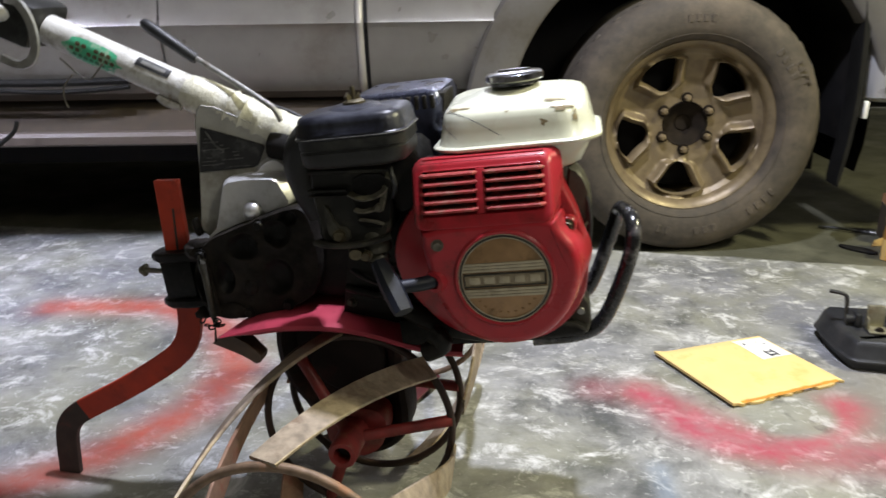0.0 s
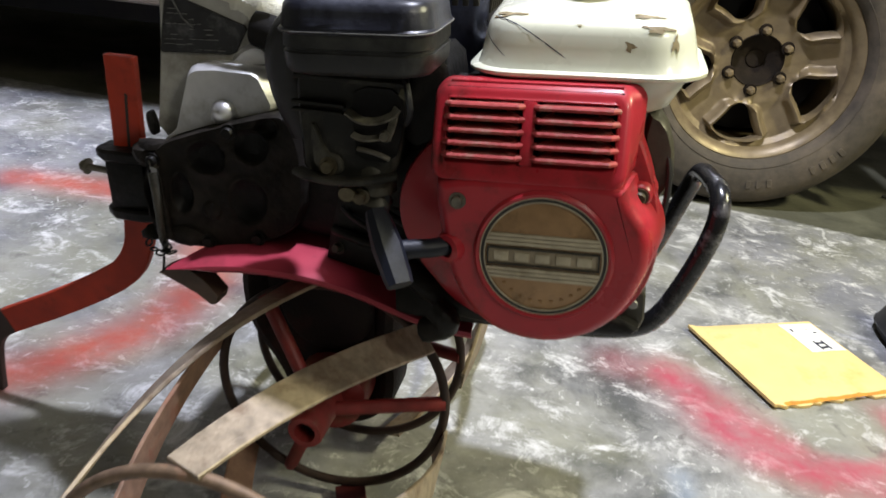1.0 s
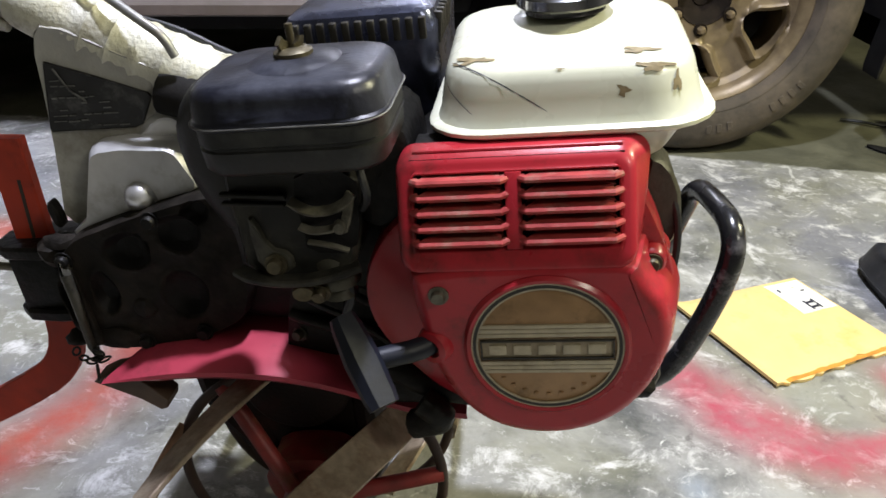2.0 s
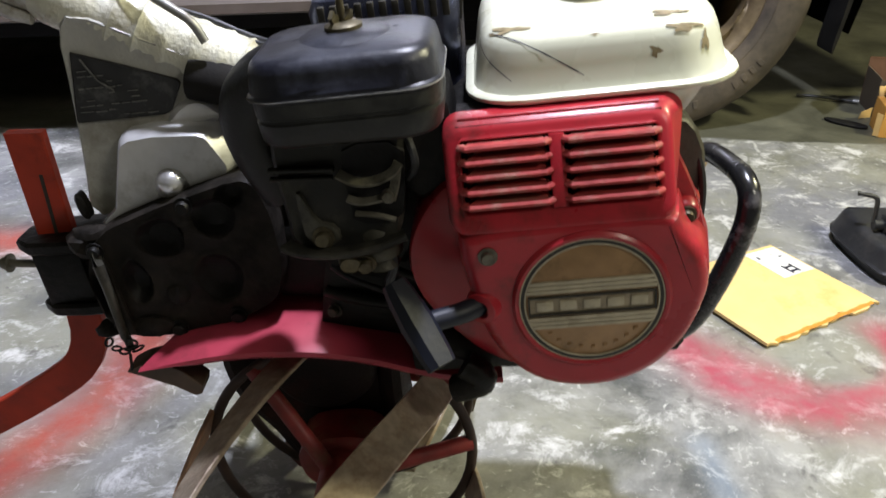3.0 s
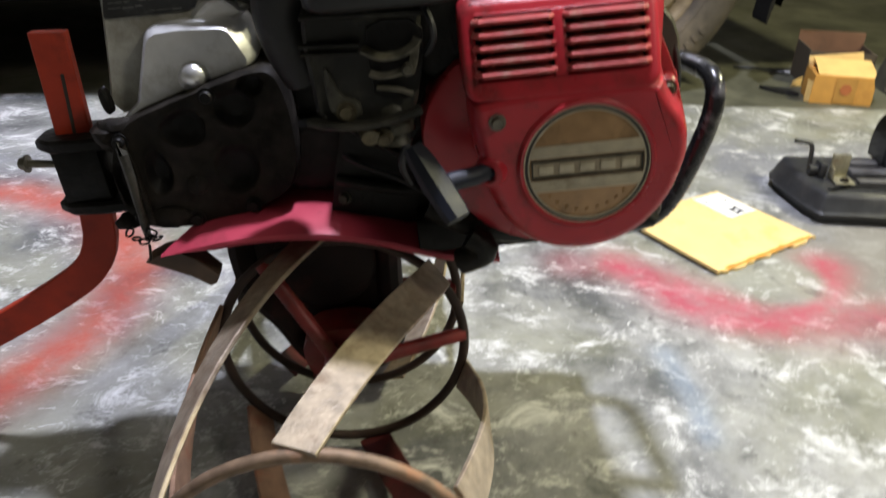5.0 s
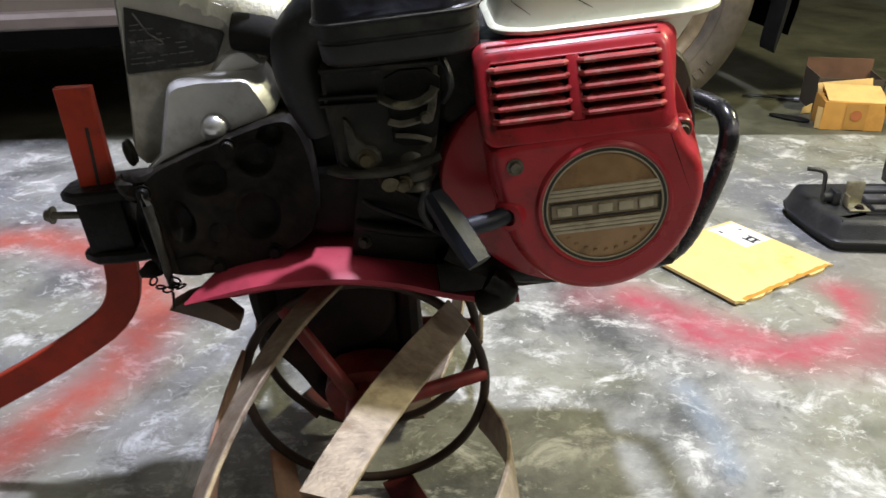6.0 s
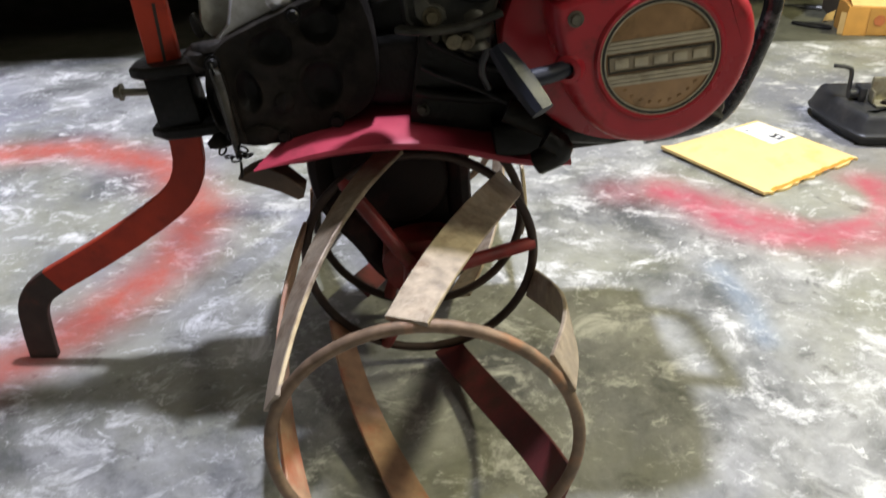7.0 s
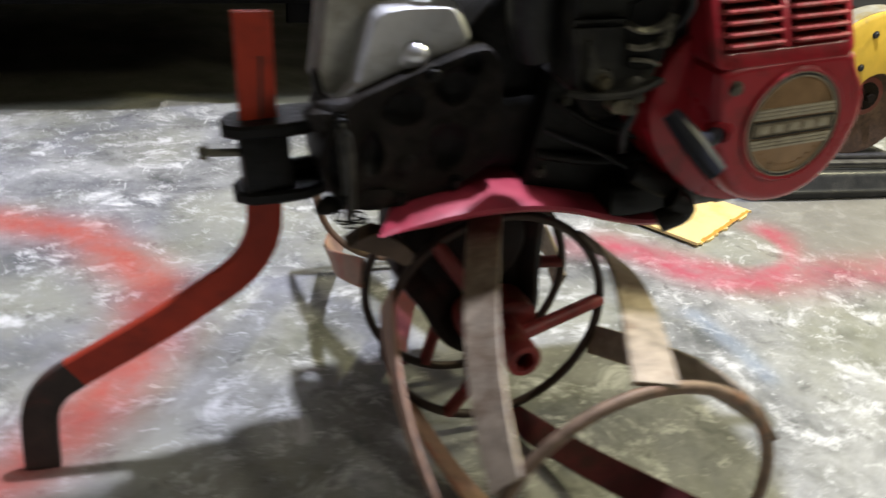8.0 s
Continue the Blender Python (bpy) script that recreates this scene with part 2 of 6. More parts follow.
def floor_material():
    """Worn grey-white floor paint over concrete, with sprayed marks (read from the mesh) and dark olive concrete past
    an edge, the car's shade put into its colour.
    """
    m = bpy.data.materials.new("painted_concrete")
    m.use_nodes = True
    nt = m.node_tree
    bsdf = nt.nodes["Principled BSDF"]
    co = nt.nodes.new("ShaderNodeTexCoord")

    def noise_tex(scale, detail=8, rough=0.6, dist=0.0, stretch=None):
        n = nt.nodes.new("ShaderNodeTexNoise")
        n.inputs["Scale"].default_value, n.inputs["Detail"].default_value = scale, detail
        n.inputs["Roughness"].default_value, n.inputs["Distortion"].default_value = rough, dist
        if stretch:
            mp = nt.nodes.new("ShaderNodeMapping")
            mp.inputs["Scale"].default_value, mp.inputs["Rotation"].default_value = stretch, (0, 0, 0.5)
            nt.links.new(co.outputs["Object"], mp.inputs["Vector"])
            nt.links.new(mp.outputs["Vector"], n.inputs["Vector"])
        else:
            nt.links.new(co.outputs["Object"], n.inputs["Vector"])
        return n.outputs["Fac"]

    def span(value, lo, hi, a=0.0, b=1.0):
        r = nt.nodes.new("ShaderNodeMapRange")
        r.inputs["From Min"].default_value, r.inputs["From Max"].default_value = lo, hi
        r.inputs["To Min"].default_value, r.inputs["To Max"].default_value = a, b
        nt.links.new(value, r.inputs["Value"])
        return r.outputs["Result"]

    def times(a, b):
        r = nt.nodes.new("ShaderNodeMath")
        r.operation = "MULTIPLY"
        nt.links.new(a, r.inputs[0])
        if isinstance(b, float):
            r.inputs[1].default_value = b
        else:
            nt.links.new(b, r.inputs[1])
        return r.outputs[0]

    def plus(a, b):
        r = nt.nodes.new("ShaderNodeMath")
        r.operation = "ADD"
        nt.links.new(a, r.inputs[0])
        nt.links.new(b, r.inputs[1])
        return r.outputs[0]

    def blend(fac, a, b):
        r = nt.nodes.new("ShaderNodeMix")
        r.data_type = "RGBA"
        nt.links.new(fac, r.inputs["Factor"])
        for slot, c in ((6, a), (7, b)):
            if isinstance(c, tuple):
                r.inputs[slot].default_value = rgb(c)
            else:
                nt.links.new(c, r.inputs[slot])
        return r.outputs[2]

    def mask(name):
        a = nt.nodes.new("ShaderNodeAttribute")
        a.attribute_name = name
        return a.outputs["Fac"]

    colour = blend(span(noise_tex(5.5, 14, 0.70, 0.25), 0.37, 0.61), (0.085, 0.088, 0.085), (0.36, 0.36, 0.35))
    colour = blend(span(noise_tex(1.7, 5, 0.6, 0.3), 0.46, 0.64, 0.0, 0.6), colour, (0.16, 0.165, 0.20))
    colour = blend(span(noise_tex(2.3, 7, 0.62, 0.3), 0.46, 0.62, 0.0, 0.6), colour, (0.26, 0.26, 0.185))
    colour = blend(span(noise_tex(11.0, 14, 0.74, 0.5, (1, 1.2, 1)), 0.53, 0.64, 0.0, 0.9), colour, (0.62, 0.62, 0.61))
    colour = blend(span(noise_tex(34.0, 12, 0.78, 0.8, (1, 1.25, 1)), 0.57, 0.66, 0.0, 0.75), colour, (0.70, 0.70, 0.68))
    colour = blend(span(noise_tex(15.0, 12, 0.72, 0.4), 0.56, 0.67, 0.0, 0.7), colour, (0.07, 0.07, 0.066))
    for turn, size, width, share in ((0.4, 3.2, 0.007, 0.62), (1.9, 5.5, 0.009, 0.62), (2.7, 9.0, 0.012, 0.63)):
        mp = nt.nodes.new("ShaderNodeMapping")
        mp.inputs["Rotation"].default_value, mp.inputs["Scale"].default_value = (0, 0, turn), (1.0, 0.35, 1.0)
        warp = nt.nodes.new("ShaderNodeTexNoise")
        warp.inputs["Scale"].default_value, warp.inputs["Detail"].default_value = 6.0, 3
        nt.links.new(co.outputs["Object"], warp.inputs["Vector"])
        push = nt.nodes.new("ShaderNodeVectorMath")
        push.operation = "MULTIPLY_ADD"
        push.inputs[1].default_value = (0.10, 0.10, 0.0)
        nt.links.new(warp.outputs["Color"], push.inputs[0])
        nt.links.new(co.outputs["Object"], push.inputs[2])
        nt.links.new(push.outputs[0], mp.inputs["Vector"])
        cells = nt.nodes.new("ShaderNodeTexVoronoi")
        cells.feature = "DISTANCE_TO_EDGE"
        cells.inputs["Scale"].default_value = size
        nt.links.new(mp.outputs["Vector"], cells.inputs["Vector"])
        line = span(cells.outputs["Distance"], width * 0.3, width, 1.0, 0.0)
        colour = blend(times(line, span(noise_tex(size * 0.9, 6, 0.7), share - 0.04, share + 0.06, 0.0, 0.8)), colour, (0.72, 0.72, 0.70))
    colour = blend(span(plus(mask("worn"), span(noise_tex(7.0, 7, 0.65), 0.2, 0.8, -0.3, 0.3)), 0.25, 0.75, 0.0, 0.8), colour, blend(noise_tex(20.0, 6), (0.16, 0.15, 0.13), (0.24, 0.225, 0.20)))
    rough_spray = span(noise_tex(26.0, 8, 0.7), 0.25, 0.75, 0.55, 1.25)
    for name, tint in (("spray_orange", (0.40, 0.075, 0.050)), ("spray_crimson", (0.40, 0.045, 0.085)), ("spray_blue", (0.22, 0.30, 0.42))):
        colour = blend(span(times(mask(name), rough_spray), 0.0, 1.0, 0.0, 0.92), colour, tint)
    # darker olive colour holds the shade under the car
    dark = blend(span(noise_tex(4.0, 9, 0.65, 0.7), 0.35, 0.65), (0.05, 0.05, 0.034), (0.13, 0.128, 0.09))
    edge = span(plus(mask("bare"), span(noise_tex(11.0, 7, 0.65), 0.2, 0.8, -0.22, 0.22)), 0.42, 0.58)
    colour = blend(edge, colour, dark)
    nt.links.new(colour, bsdf.inputs["Base Color"])
    nt.links.new(span(noise_tex(6.0, 6), 0.3, 0.7, 0.36, 0.66), bsdf.inputs["Roughness"])
    relief = nt.nodes.new("ShaderNodeBump")
    relief.inputs["Strength"].default_value, relief.inputs["Distance"].default_value = 0.3, 0.004
    nt.links.new(plus(noise_tex(60.0, 6), noise_tex(9.0, 6)), relief.inputs["Height"])
    nt.links.new(relief.outputs["Normal"], bsdf.inputs["Normal"])
    return m


FLOOR = floor_material()


# ---------- mesh helpers ----------
def part(name, bm, mat, parent, label="", frame_of=None, flat=False):
    """Links a bmesh as one mesh object under a thing or a part; frame_of bakes a pose into its points."""
    if frame_of is not None:
        bm.transform(frame_of)
    bmesh.ops.recalc_face_normals(bm, faces=bm.faces)
    me = bpy.data.meshes.new(name)
    bm.to_mesh(me)
    bm.free()
    me.materials.append(mat)
    if not flat:
        me.polygons.foreach_set("use_smooth", [True] * len(me.polygons))
        me.set_sharp_from_angle(angle=radians(38))
    ob = new(name, me)
    if parent is not None:
        ob.parent = parent
    return tagged(ob, label)


def thing(name, place, label, category, group="", kind=""):
    ob = new(name)
    ob.empty_display_size = 0.05
    ob.location = place
    return tagged(ob, label, category, group, kind)


def box(bm, centre, size, bevel=0.0, turn=None, seg=2):
    m = Matrix.Translation(centre) @ (turn.to_4x4() if turn else Matrix()) @ Matrix.Diagonal((*size, 1))
    made = bmesh.ops.create_cube(bm, size=1, matrix=m)
    if bevel:
        edges = list({e for v in made["verts"] for e in v.link_edges})
        bmesh.ops.bevel(bm, geom=edges, offset=bevel, segments=seg, affect="EDGES", profile=0.5)


def loft(bm, rings, cap_start=True, cap_end=True, closed=True):
    """Skins a run of point rings with equal counts."""
    rows = [[bm.verts.new(p) for p in ring] for ring in rings]
    n = len(rows[0])
    for a, b in zip(rows, rows[1:]):
        for i in range(n if closed else n - 1):
            j = (i + 1) % n
            bm.faces.new((a[i], a[j], b[j], b[i]))
    if cap_start and closed:
        bm.faces.new(rows[0])
    if cap_end and closed:
        bm.faces.new(rows[-1])
    return rows


def sweep(bm, points, section, up=(0, 0, 1), closed=False, scales=None, ups=None):
    """Carries a flat section (u, v) along a path; v follows up (or ups, point by point) as near as it can."""
    pts = [Vector(p) for p in points]
    n = len(pts)
    rings = []
    last = None
    for i, p in enumerate(pts):
        a = pts[(i - 1) % n] if closed or i else p
        b = pts[(i + 1) % n] if closed or i < n - 1 else p
        t = (b - a).normalized()
        if ups or up is not None:
            v = Vector(ups[i] if ups else up)
        else:
            v = last if last is not None else t.orthogonal()
        v = v - t * v.dot(t)
        if v.length < 1e-4:
            v = t.orthogonal()
        v.normalize()
        last = v
        u = t.cross(v)
        s = scales[i] if scales else 1
        rings.append([p + u * (x * s) + v * (y * s) for x, y in section])
    rows = loft(bm, rings, not closed, not closed)
    if closed:
        a, b = rows[-1], rows[0]
        k = len(a)
        for i in range(k):
            j = (i + 1) % k
            bm.faces.new((a[i], a[j], b[j], b[i]))


def disc_section(r, n=12):
    return [(r * math.cos(2 * math.pi * i / n), r * math.sin(2 * math.pi * i / n)) for i in range(n)]


def bar_section(w, h, c=0.15):
    c = min(w, h) * c
    x, y = w / 2, h / 2
    return [(-x + c, -y), (x - c, -y), (x, -y + c), (x, y - c), (x - c, y), (-x + c, y), (-x, y - c), (-x, -y + c)]


def soften(points, rounds=2, closed=False):
    """Chaikin corner cutting."""
    pts = [Vector(p) for p in points]
    for _ in range(rounds):
        out = [] if closed else [pts[0]]
        for i in range(len(pts) if closed else len(pts) - 1):
            a, b = pts[i], pts[(i + 1) % len(pts)]
            out += [a.lerp(b, 0.25), a.lerp(b, 0.75)]
        if not closed:
            out.append(pts[-1])
        pts = out
    return pts


def tube(bm, points, r, n=12, rounds=2, closed=False, scales=None):
    sweep(bm, soften(points, rounds, closed) if rounds else points, disc_section(r, n), None, closed, scales)


def rod(bm, a, b, r, n=12, r2=None):
    sweep(bm, [a, b], disc_section(r, n), None, False, [1, (r2 or r) / r])


def lathe(bm, profile, centre, axis, n=40):
    """Turns a run of (radius, height) round an axis."""
    axis = Vector(axis).normalized()
    u = axis.orthogonal().normalized()
    w = axis.cross(u)
    c = Vector(centre)
    rings = [[c + axis * h + (u * math.cos(2 * math.pi * i / n) + w * math.sin(2 * math.pi * i / n)) * max(r, 1e-4) for i in range(n)] for r, h in profile]
    hollow = profile[0][0] > 0.001 and profile[-1][0] > 0.001
    loft(bm, rings + rings[:1] if hollow else rings, not hollow, not hollow)
    if hollow:
        bmesh.ops.remove_doubles(bm, verts=bm.verts, dist=1e-6)


def inset(outline, d):
    """Moves a closed (x, z) outline inwards by d."""
    pts = [Vector(p) for p in outline]
    n = len(pts)
    area = sum(pts[i].x * pts[(i + 1) % n].y - pts[(i + 1) % n].x * pts[i].y for i in range(n))
    s = 1 if area > 0 else -1
    out = []
    for i, p in enumerate(pts):
        t = (pts[(i + 1) % n] - pts[i - 1]).normalized()
        out.append(p + Vector((-t.y, t.x)) * (d * s))
    return out


def shell(bm, outline, levels, rounds=2, hold=0.75):
    """A pressed or cast body: an (x, z) outline, stacked in y with an inset at each level, rounded."""
    base = [Vector((p.x, p.y)) for p in soften([(*p, 0) for p in outline], rounds, True)] if rounds else [Vector(p) for p in outline]
    rings = [[(p.x, y, p.y) for p in inset(base, d)] for y, d in levels]
    shrink = lambda ring: [c + (Vector(p) - c) * hold for c in [sum((Vector(q) for q in ring), Vector()) / len(ring)] for p in ring]
    loft(bm, [shrink(rings[0])] + rings + [shrink(rings[-1])])


def bolt(bm, centre, axis, r, h):
    a = Vector(axis).normalized()
    lathe(bm, [(0.0, h), (r * 0.85, h), (r, h * 0.8), (r, 0.25 * h), (r * 1.45, 0.25 * h), (r * 1.45, 0), (0, 0)], centre, a, 12)


from mathutils.bvhtree import BVHTree


# ---------- the garage ----------
ORANGE_STROKE = [(-1.02, 1.91), (-0.73, 1.90), (-0.54, 1.77), (-0.455, 1.55), (-0.49, 1.38), (-0.60, 1.23), (-0.72, 1.13), (-0.95, 1.02), (-1.2, 1.0)]
CRIMSON_STROKE = [(0.384, 1.425), (0.423, 1.364), (0.450, 1.285), (0.504, 1.232), (0.574, 1.200), (0.647, 1.230), (0.722, 1.300), (0.760, 1.355)]
CRIMSON_BLOB = [(0.425, 1.36), (0.485, 1.29), (0.53, 1.25)]
CRIMSON_START = [(0.300, 1.440), (0.345, 1.425), (0.40, 1.38)]
CRIMSON_TAIL = [(0.62, 1.20), (0.74, 1.19), (0.85, 1.15), (0.98, 1.12)]
BLUE_STROKE = [(0.355, 1.16), (0.35, 1.05), (0.335, 0.98)]
# line where the car's painted shade begins
SHADE_EDGE = [(-4, 2.9), (-1.57, 2.66), (-0.86, 2.55), (-0.29, 2.43), (-0.27, 2.51), (-0.1, 2.45), (0.4, 2.33), (0.69, 2.265), (1.14, 2.15), (1.7, 2.04), (4, 1.7)]


def stroke(points, xs, ys, width):
    """Density of a sprayed line: full along its middle, thinning outwards."""
    best = np.full(xs.shape, 9.0)
    for (ax, ay), (bx, by) in zip(points, points[1:]):
        dx, dy = bx - ax, by - ay
        k = np.clip(((xs - ax) * dx + (ys - ay) * dy) / (dx * dx + dy * dy), 0, 1)
        best = np.minimum(best, np.hypot(xs - ax - k * dx, ys - ay - k * dy))
    return np.exp(-(best / width) ** 2)


def make_floor():
    gx = np.concatenate([np.linspace(-4, -1.4, 14)[:-1], np.linspace(-1.4, 1.5, 194)[:-1], np.linspace(1.5, 4, 14)])
    gy = np.concatenate([np.linspace(-3.5, 0.5, 18)[:-1], np.linspace(0.5, 2.9, 161)[:-1], np.linspace(2.9, 5, 14)])
    xs, ys = np.meshgrid(gx, gy)
    xs, ys = xs.ravel(), ys.ravel()
    nx, ny = len(gx), len(gy)
    faces = [(j * nx + i, j * nx + i + 1, (j + 1) * nx + i + 1, (j + 1) * nx + i) for j in range(ny - 1) for i in range(nx - 1)]
    me = bpy.data.meshes.new("floor")
    me.from_pydata(np.column_stack([xs, ys, np.zeros(len(xs))]).tolist(), [], faces)
    me.materials.append(FLOOR)
    edge = np.interp(xs, [p[0] for p in SHADE_EDGE], [p[1] for p in SHADE_EDGE])
    masks = {
        "spray_orange": 0.95 * stroke(ORANGE_STROKE, xs, ys, 0.052),
        "spray_crimson": np.clip((np.hypot((xs - 0.642) / 1.05, ys - 0.330 - 1.0) - 0.070) / 0.028, 0.06, 1) * np.maximum.reduce([0.92 * stroke(CRIMSON_STROKE, xs, ys, 0.046), 0.85 * stroke(CRIMSON_BLOB, xs, ys, 0.052), 0.6 * stroke(CRIMSON_TAIL, xs, ys, 0.062), 0.42 * stroke(CRIMSON_START, xs, ys, 0.045)]),
        "spray_blue": 0.45 * stroke(BLUE_STROKE, xs, ys, 0.02),
        "worn": np.clip(1.35 - np.hypot((xs - 1.02) / 0.34, (ys - 1.36) / 0.24), 0, 1),
        # bare holds the car's shade, painted on the floor past the edge line
        "bare": np.clip(0.5 + (ys - edge) / 0.08, -0.5, 1.5),
    }
    for name, values in masks.items():
        me.attributes.new(name, "FLOAT", "POINT").data.foreach_set("value", values.astype(np.float32))
    return tagged(new("floor", me), "worn grey-white painted concrete floor with red spray marks", "floor", kind="structure")


def slab(name, centre, size, mat, label, category):
    bm = bmesh.new()
    box(bm, (0, 0, 0), size)
    ob = part(name, bm, mat, None, label, flat=True)
    ob.location = centre
    return tagged(ob, label, category, kind="structure")


make_floor()
slab("wall_north", (0, 5.1, 1.5), (8.4, 0.2, 3.0), WALL, "plain dim plastered garage wall", "wall")
slab("wall_south", (0, -3.6, 1.5), (8.4, 0.2, 3.0), WALL, "plain dim plastered garage wall", "wall")
slab("wall_west", (-4.1, 0.75, 1.5), (0.2, 8.5, 3.0), WALL, "plain dim plastered garage wall", "wall")
slab("wall_east", (4.1, 0.75, 1.5), (0.2, 8.5, 3.0), WALL, "plain dim plastered garage wall", "wall")
slab("ceiling", (0, 0.75, 3.06), (8.4, 8.9, 0.12), CEILING, "plain pale garage ceiling", "ceiling")
slab("ground", (0, 0.75, -0.15), (8.4, 8.9, 0.2), WALL, "concrete slab under the garage floor", "ground")


# ---------- the tiller ----------
BASE = (-0.15, 1.0, 0.0)
TILLER_FRAME = Matrix.Translation((0.15, -1.0, 0)) @ pose(0.066, 0.872, 0.4605, 0, -6.3, -9)
tiller = thing("tiller", BASE, "old red petrol walk-behind tiller with cage wheels and white tank", "tiller")


def piece(name, bm, mat, parent=None, label="", flat=False):
    return part(name, bm, mat, parent or tiller, label, TILLER_FRAME, flat)


def recoil_cover():
    """The red starter cover: round lower shell, louvred hood, badge and screws. Returns the shell."""
    lower = [(-0.090, 0.064), (-0.092, 0.040), (-0.088, 0.010), (-0.083, -0.020), (-0.070, -0.055), (-0.042, -0.086), (0.004, -0.097), (0.049, -0.085),
             (0.080, -0.054), (0.095, -0.014), (0.096, 0.008), (0.091, 0.026), (0.081, 0.040), (0.074, 0.052), (0.070, 0.066), (0.0, 0.066)]
    bm = bmesh.new()
    shell(bm, lower, [(0.0, 0.010), (0.0025, 0.005), (0.008, 0.002), (0.016, 0.0), (0.062, -0.003)], 2, 0.97)
    for v in bm.verts:
        x, y, z = v.co
        if x > 0.03 and z > -0.06:
            v.co.x += 0.17 * max(0.0, y - 0.012) * min(1.0, (x - 0.03) / 0.04) * min(1.0, (z + 0.06) / 0.06)
    cover = piece("recoil_cover", bm, RED, None, "glossy red pressed steel starter cover")
    # raised rim round the badge
    bm = bmesh.new()
    lathe(bm, [(0.0545, -0.001), (0.0555, -0.003), (0.058, -0.0035), (0.0605, -0.001), (0.061, 0.004), (0.0545, 0.004)], (0.005, 0, -0.006), (0, 1, 0), 56)
    piece("badge_rim", bm, RED, cover)
    # hood: top, cheeks and bands round the slots, leaning back
    lean = Matrix.Rotation(radians(-22), 4, "X")
    bm = bmesh.new()

    def on_face(x, s, out=0.0):
        """A point of the leaning louvre face, s up it from its foot."""
        return Vector((x, 0.001 + s * math.sin(radians(22)) - out * math.cos(radians(22)), 0.063 + s * math.cos(radians(22)) - out * math.sin(radians(22))))

    def strip(x0, x1, s0, s1, out=0.0, thick=0.004):
        c = (on_face(x0, s0, out) + on_face(x1, s1, out)) / 2
        box(bm, c, (x1 - x0, thick, s1 - s0), 0.0008, lean)

    def window_ring(x0, x1, s0, s1, r, out, back=0.0, flare=0.0):
        ring = []
        for cx, cs, a0 in ((x1 - r, s1 - r, 0), (x0 + r, s1 - r, 90), (x0 + r, s0 + r, 180), (x1 - r, s0 + r, 270)):
            for k in range(7):
                a = radians(a0 + 15 * k)
                s = cs + r * math.sin(a)
                ring.append(on_face(cx + r * math.cos(a), s, out) + Vector((flare if cx > 0 else 0.0, back if s < 0.058 else back * 0.3, 0)))
        return ring

    levels = ((0.0, -0.001, 0), (-0.0045, -0.0008, 0), (-0.0075, -0.0022, 0), (-0.0095, -0.0048, 0), (-0.0105, -0.0085, 0), (-0.0107, -0.0110, 0.006), (-0.0107, -0.0110, 0.048))
    rings = [window_ring(-0.0825, 0.0570, 0.0107, 0.0638, 0.002, -0.006), window_ring(-0.0825, 0.0570, 0.0107, 0.0638, 0.002, 0.0), window_ring(-0.0838, 0.0583, 0.0095, 0.0652, 0.003, 0.0006)]
    for grow, out, back in levels:
        rings.append(window_ring(-0.085 + grow, 0.0585 - grow, 0.002 + grow, 0.0664 - grow * 0.62, 0.0075 - grow * 0.50, out, back, 0.22 * back))
    loft(bm, rings, False, False)
    strip(-0.0195, -0.0085, 0.0107, 0.0638)
    rod(bm, on_face(-0.083, 0.0728, -0.0095), on_face(0.0600, 0.0728, -0.0095), 0.0016, 8)
    hood = piece("louvre_hood", bm, RED, cover, "glossy red louvred hood")
    # slats
    for x0, x1 in ((-0.081, -0.0205), (-0.0075, 0.0555)):
        for k in range(5):
            s = 0.0145 + k * 0.0106
            bm = bmesh.new()
            a, b = on_face(x0, s + 0.0035, 0.0025), on_face(x1, s + 0.0035, 0.0025)
            sweep(bm, [a + Vector((0.0, 0.004, 0)), a + Vector((0.002, 0, 0)), b + Vector((-0.002, 0, 0)), b + Vector((0, 0.004, 0))],
                  [(-0.0140, 0.0048), (-0.0020, -0.0016), (0.0030, -0.0030), (0.0050, -0.0026), (0.0056, -0.0008), (0.0046, 0.0012), (0.0, 0.0024), (-0.0140, 0.0080)], (0, 0.35, 0.94))
            piece("slat", bm, RED_DUSTY, cover)
    bm = bmesh.new()
    box(bm, (-0.012, 0.056, 0.098), (0.146, 0.05, 0.066), 0.0)
    piece("slot_backing", bm, GREASE, cover)
    # slanting side vents: dark blocks for the shaded openings
    for k in range(5):
        bm = bmesh.new()
        box(bm, (0.0718, 0.0330 + 0.0032 * k, 0.0835 + 0.0080 * k), (0.0035, 0.016, 0.0040), 0.0008, Matrix.Rotation(radians(-12), 4, "Z") @ Matrix.Rotation(radians(24), 4, "X"))
        piece("vent", bm, BADGE_DARK, cover)
    # ear with screw, and the screw on the face
    bm = bmesh.new()
    lathe(bm, [(0, -0.004), (0.0085, -0.004), (0.0105, -0.002), (0.012, 0.01), (0.016, 0.02), (0, 0.02)], (0.081, 0.034, 0.044), (0, 1, 0), 18)
    piece("ear", bm, RED, cover)
    for c in ((-0.070, 0.0, 0.040), (0.081, 0.030, 0.044)):
        bm = bmesh.new()
        bolt(bm, c, (0, -1, 0), 0.0052, 0.006)
        piece("screw", bm, LEVER if c[0] < 0 else BRASS, cover, "worn hex screw")
    # badge
    bm = bmesh.new()
    c = (0.005, 0, -0.006)
    lathe(bm, [(0.0, -0.0012), (0.0505, -0.0012), (0.052, -0.0004), (0.0545, 0.002), (0, 0.002)], c, (0, 1, 0), 64)
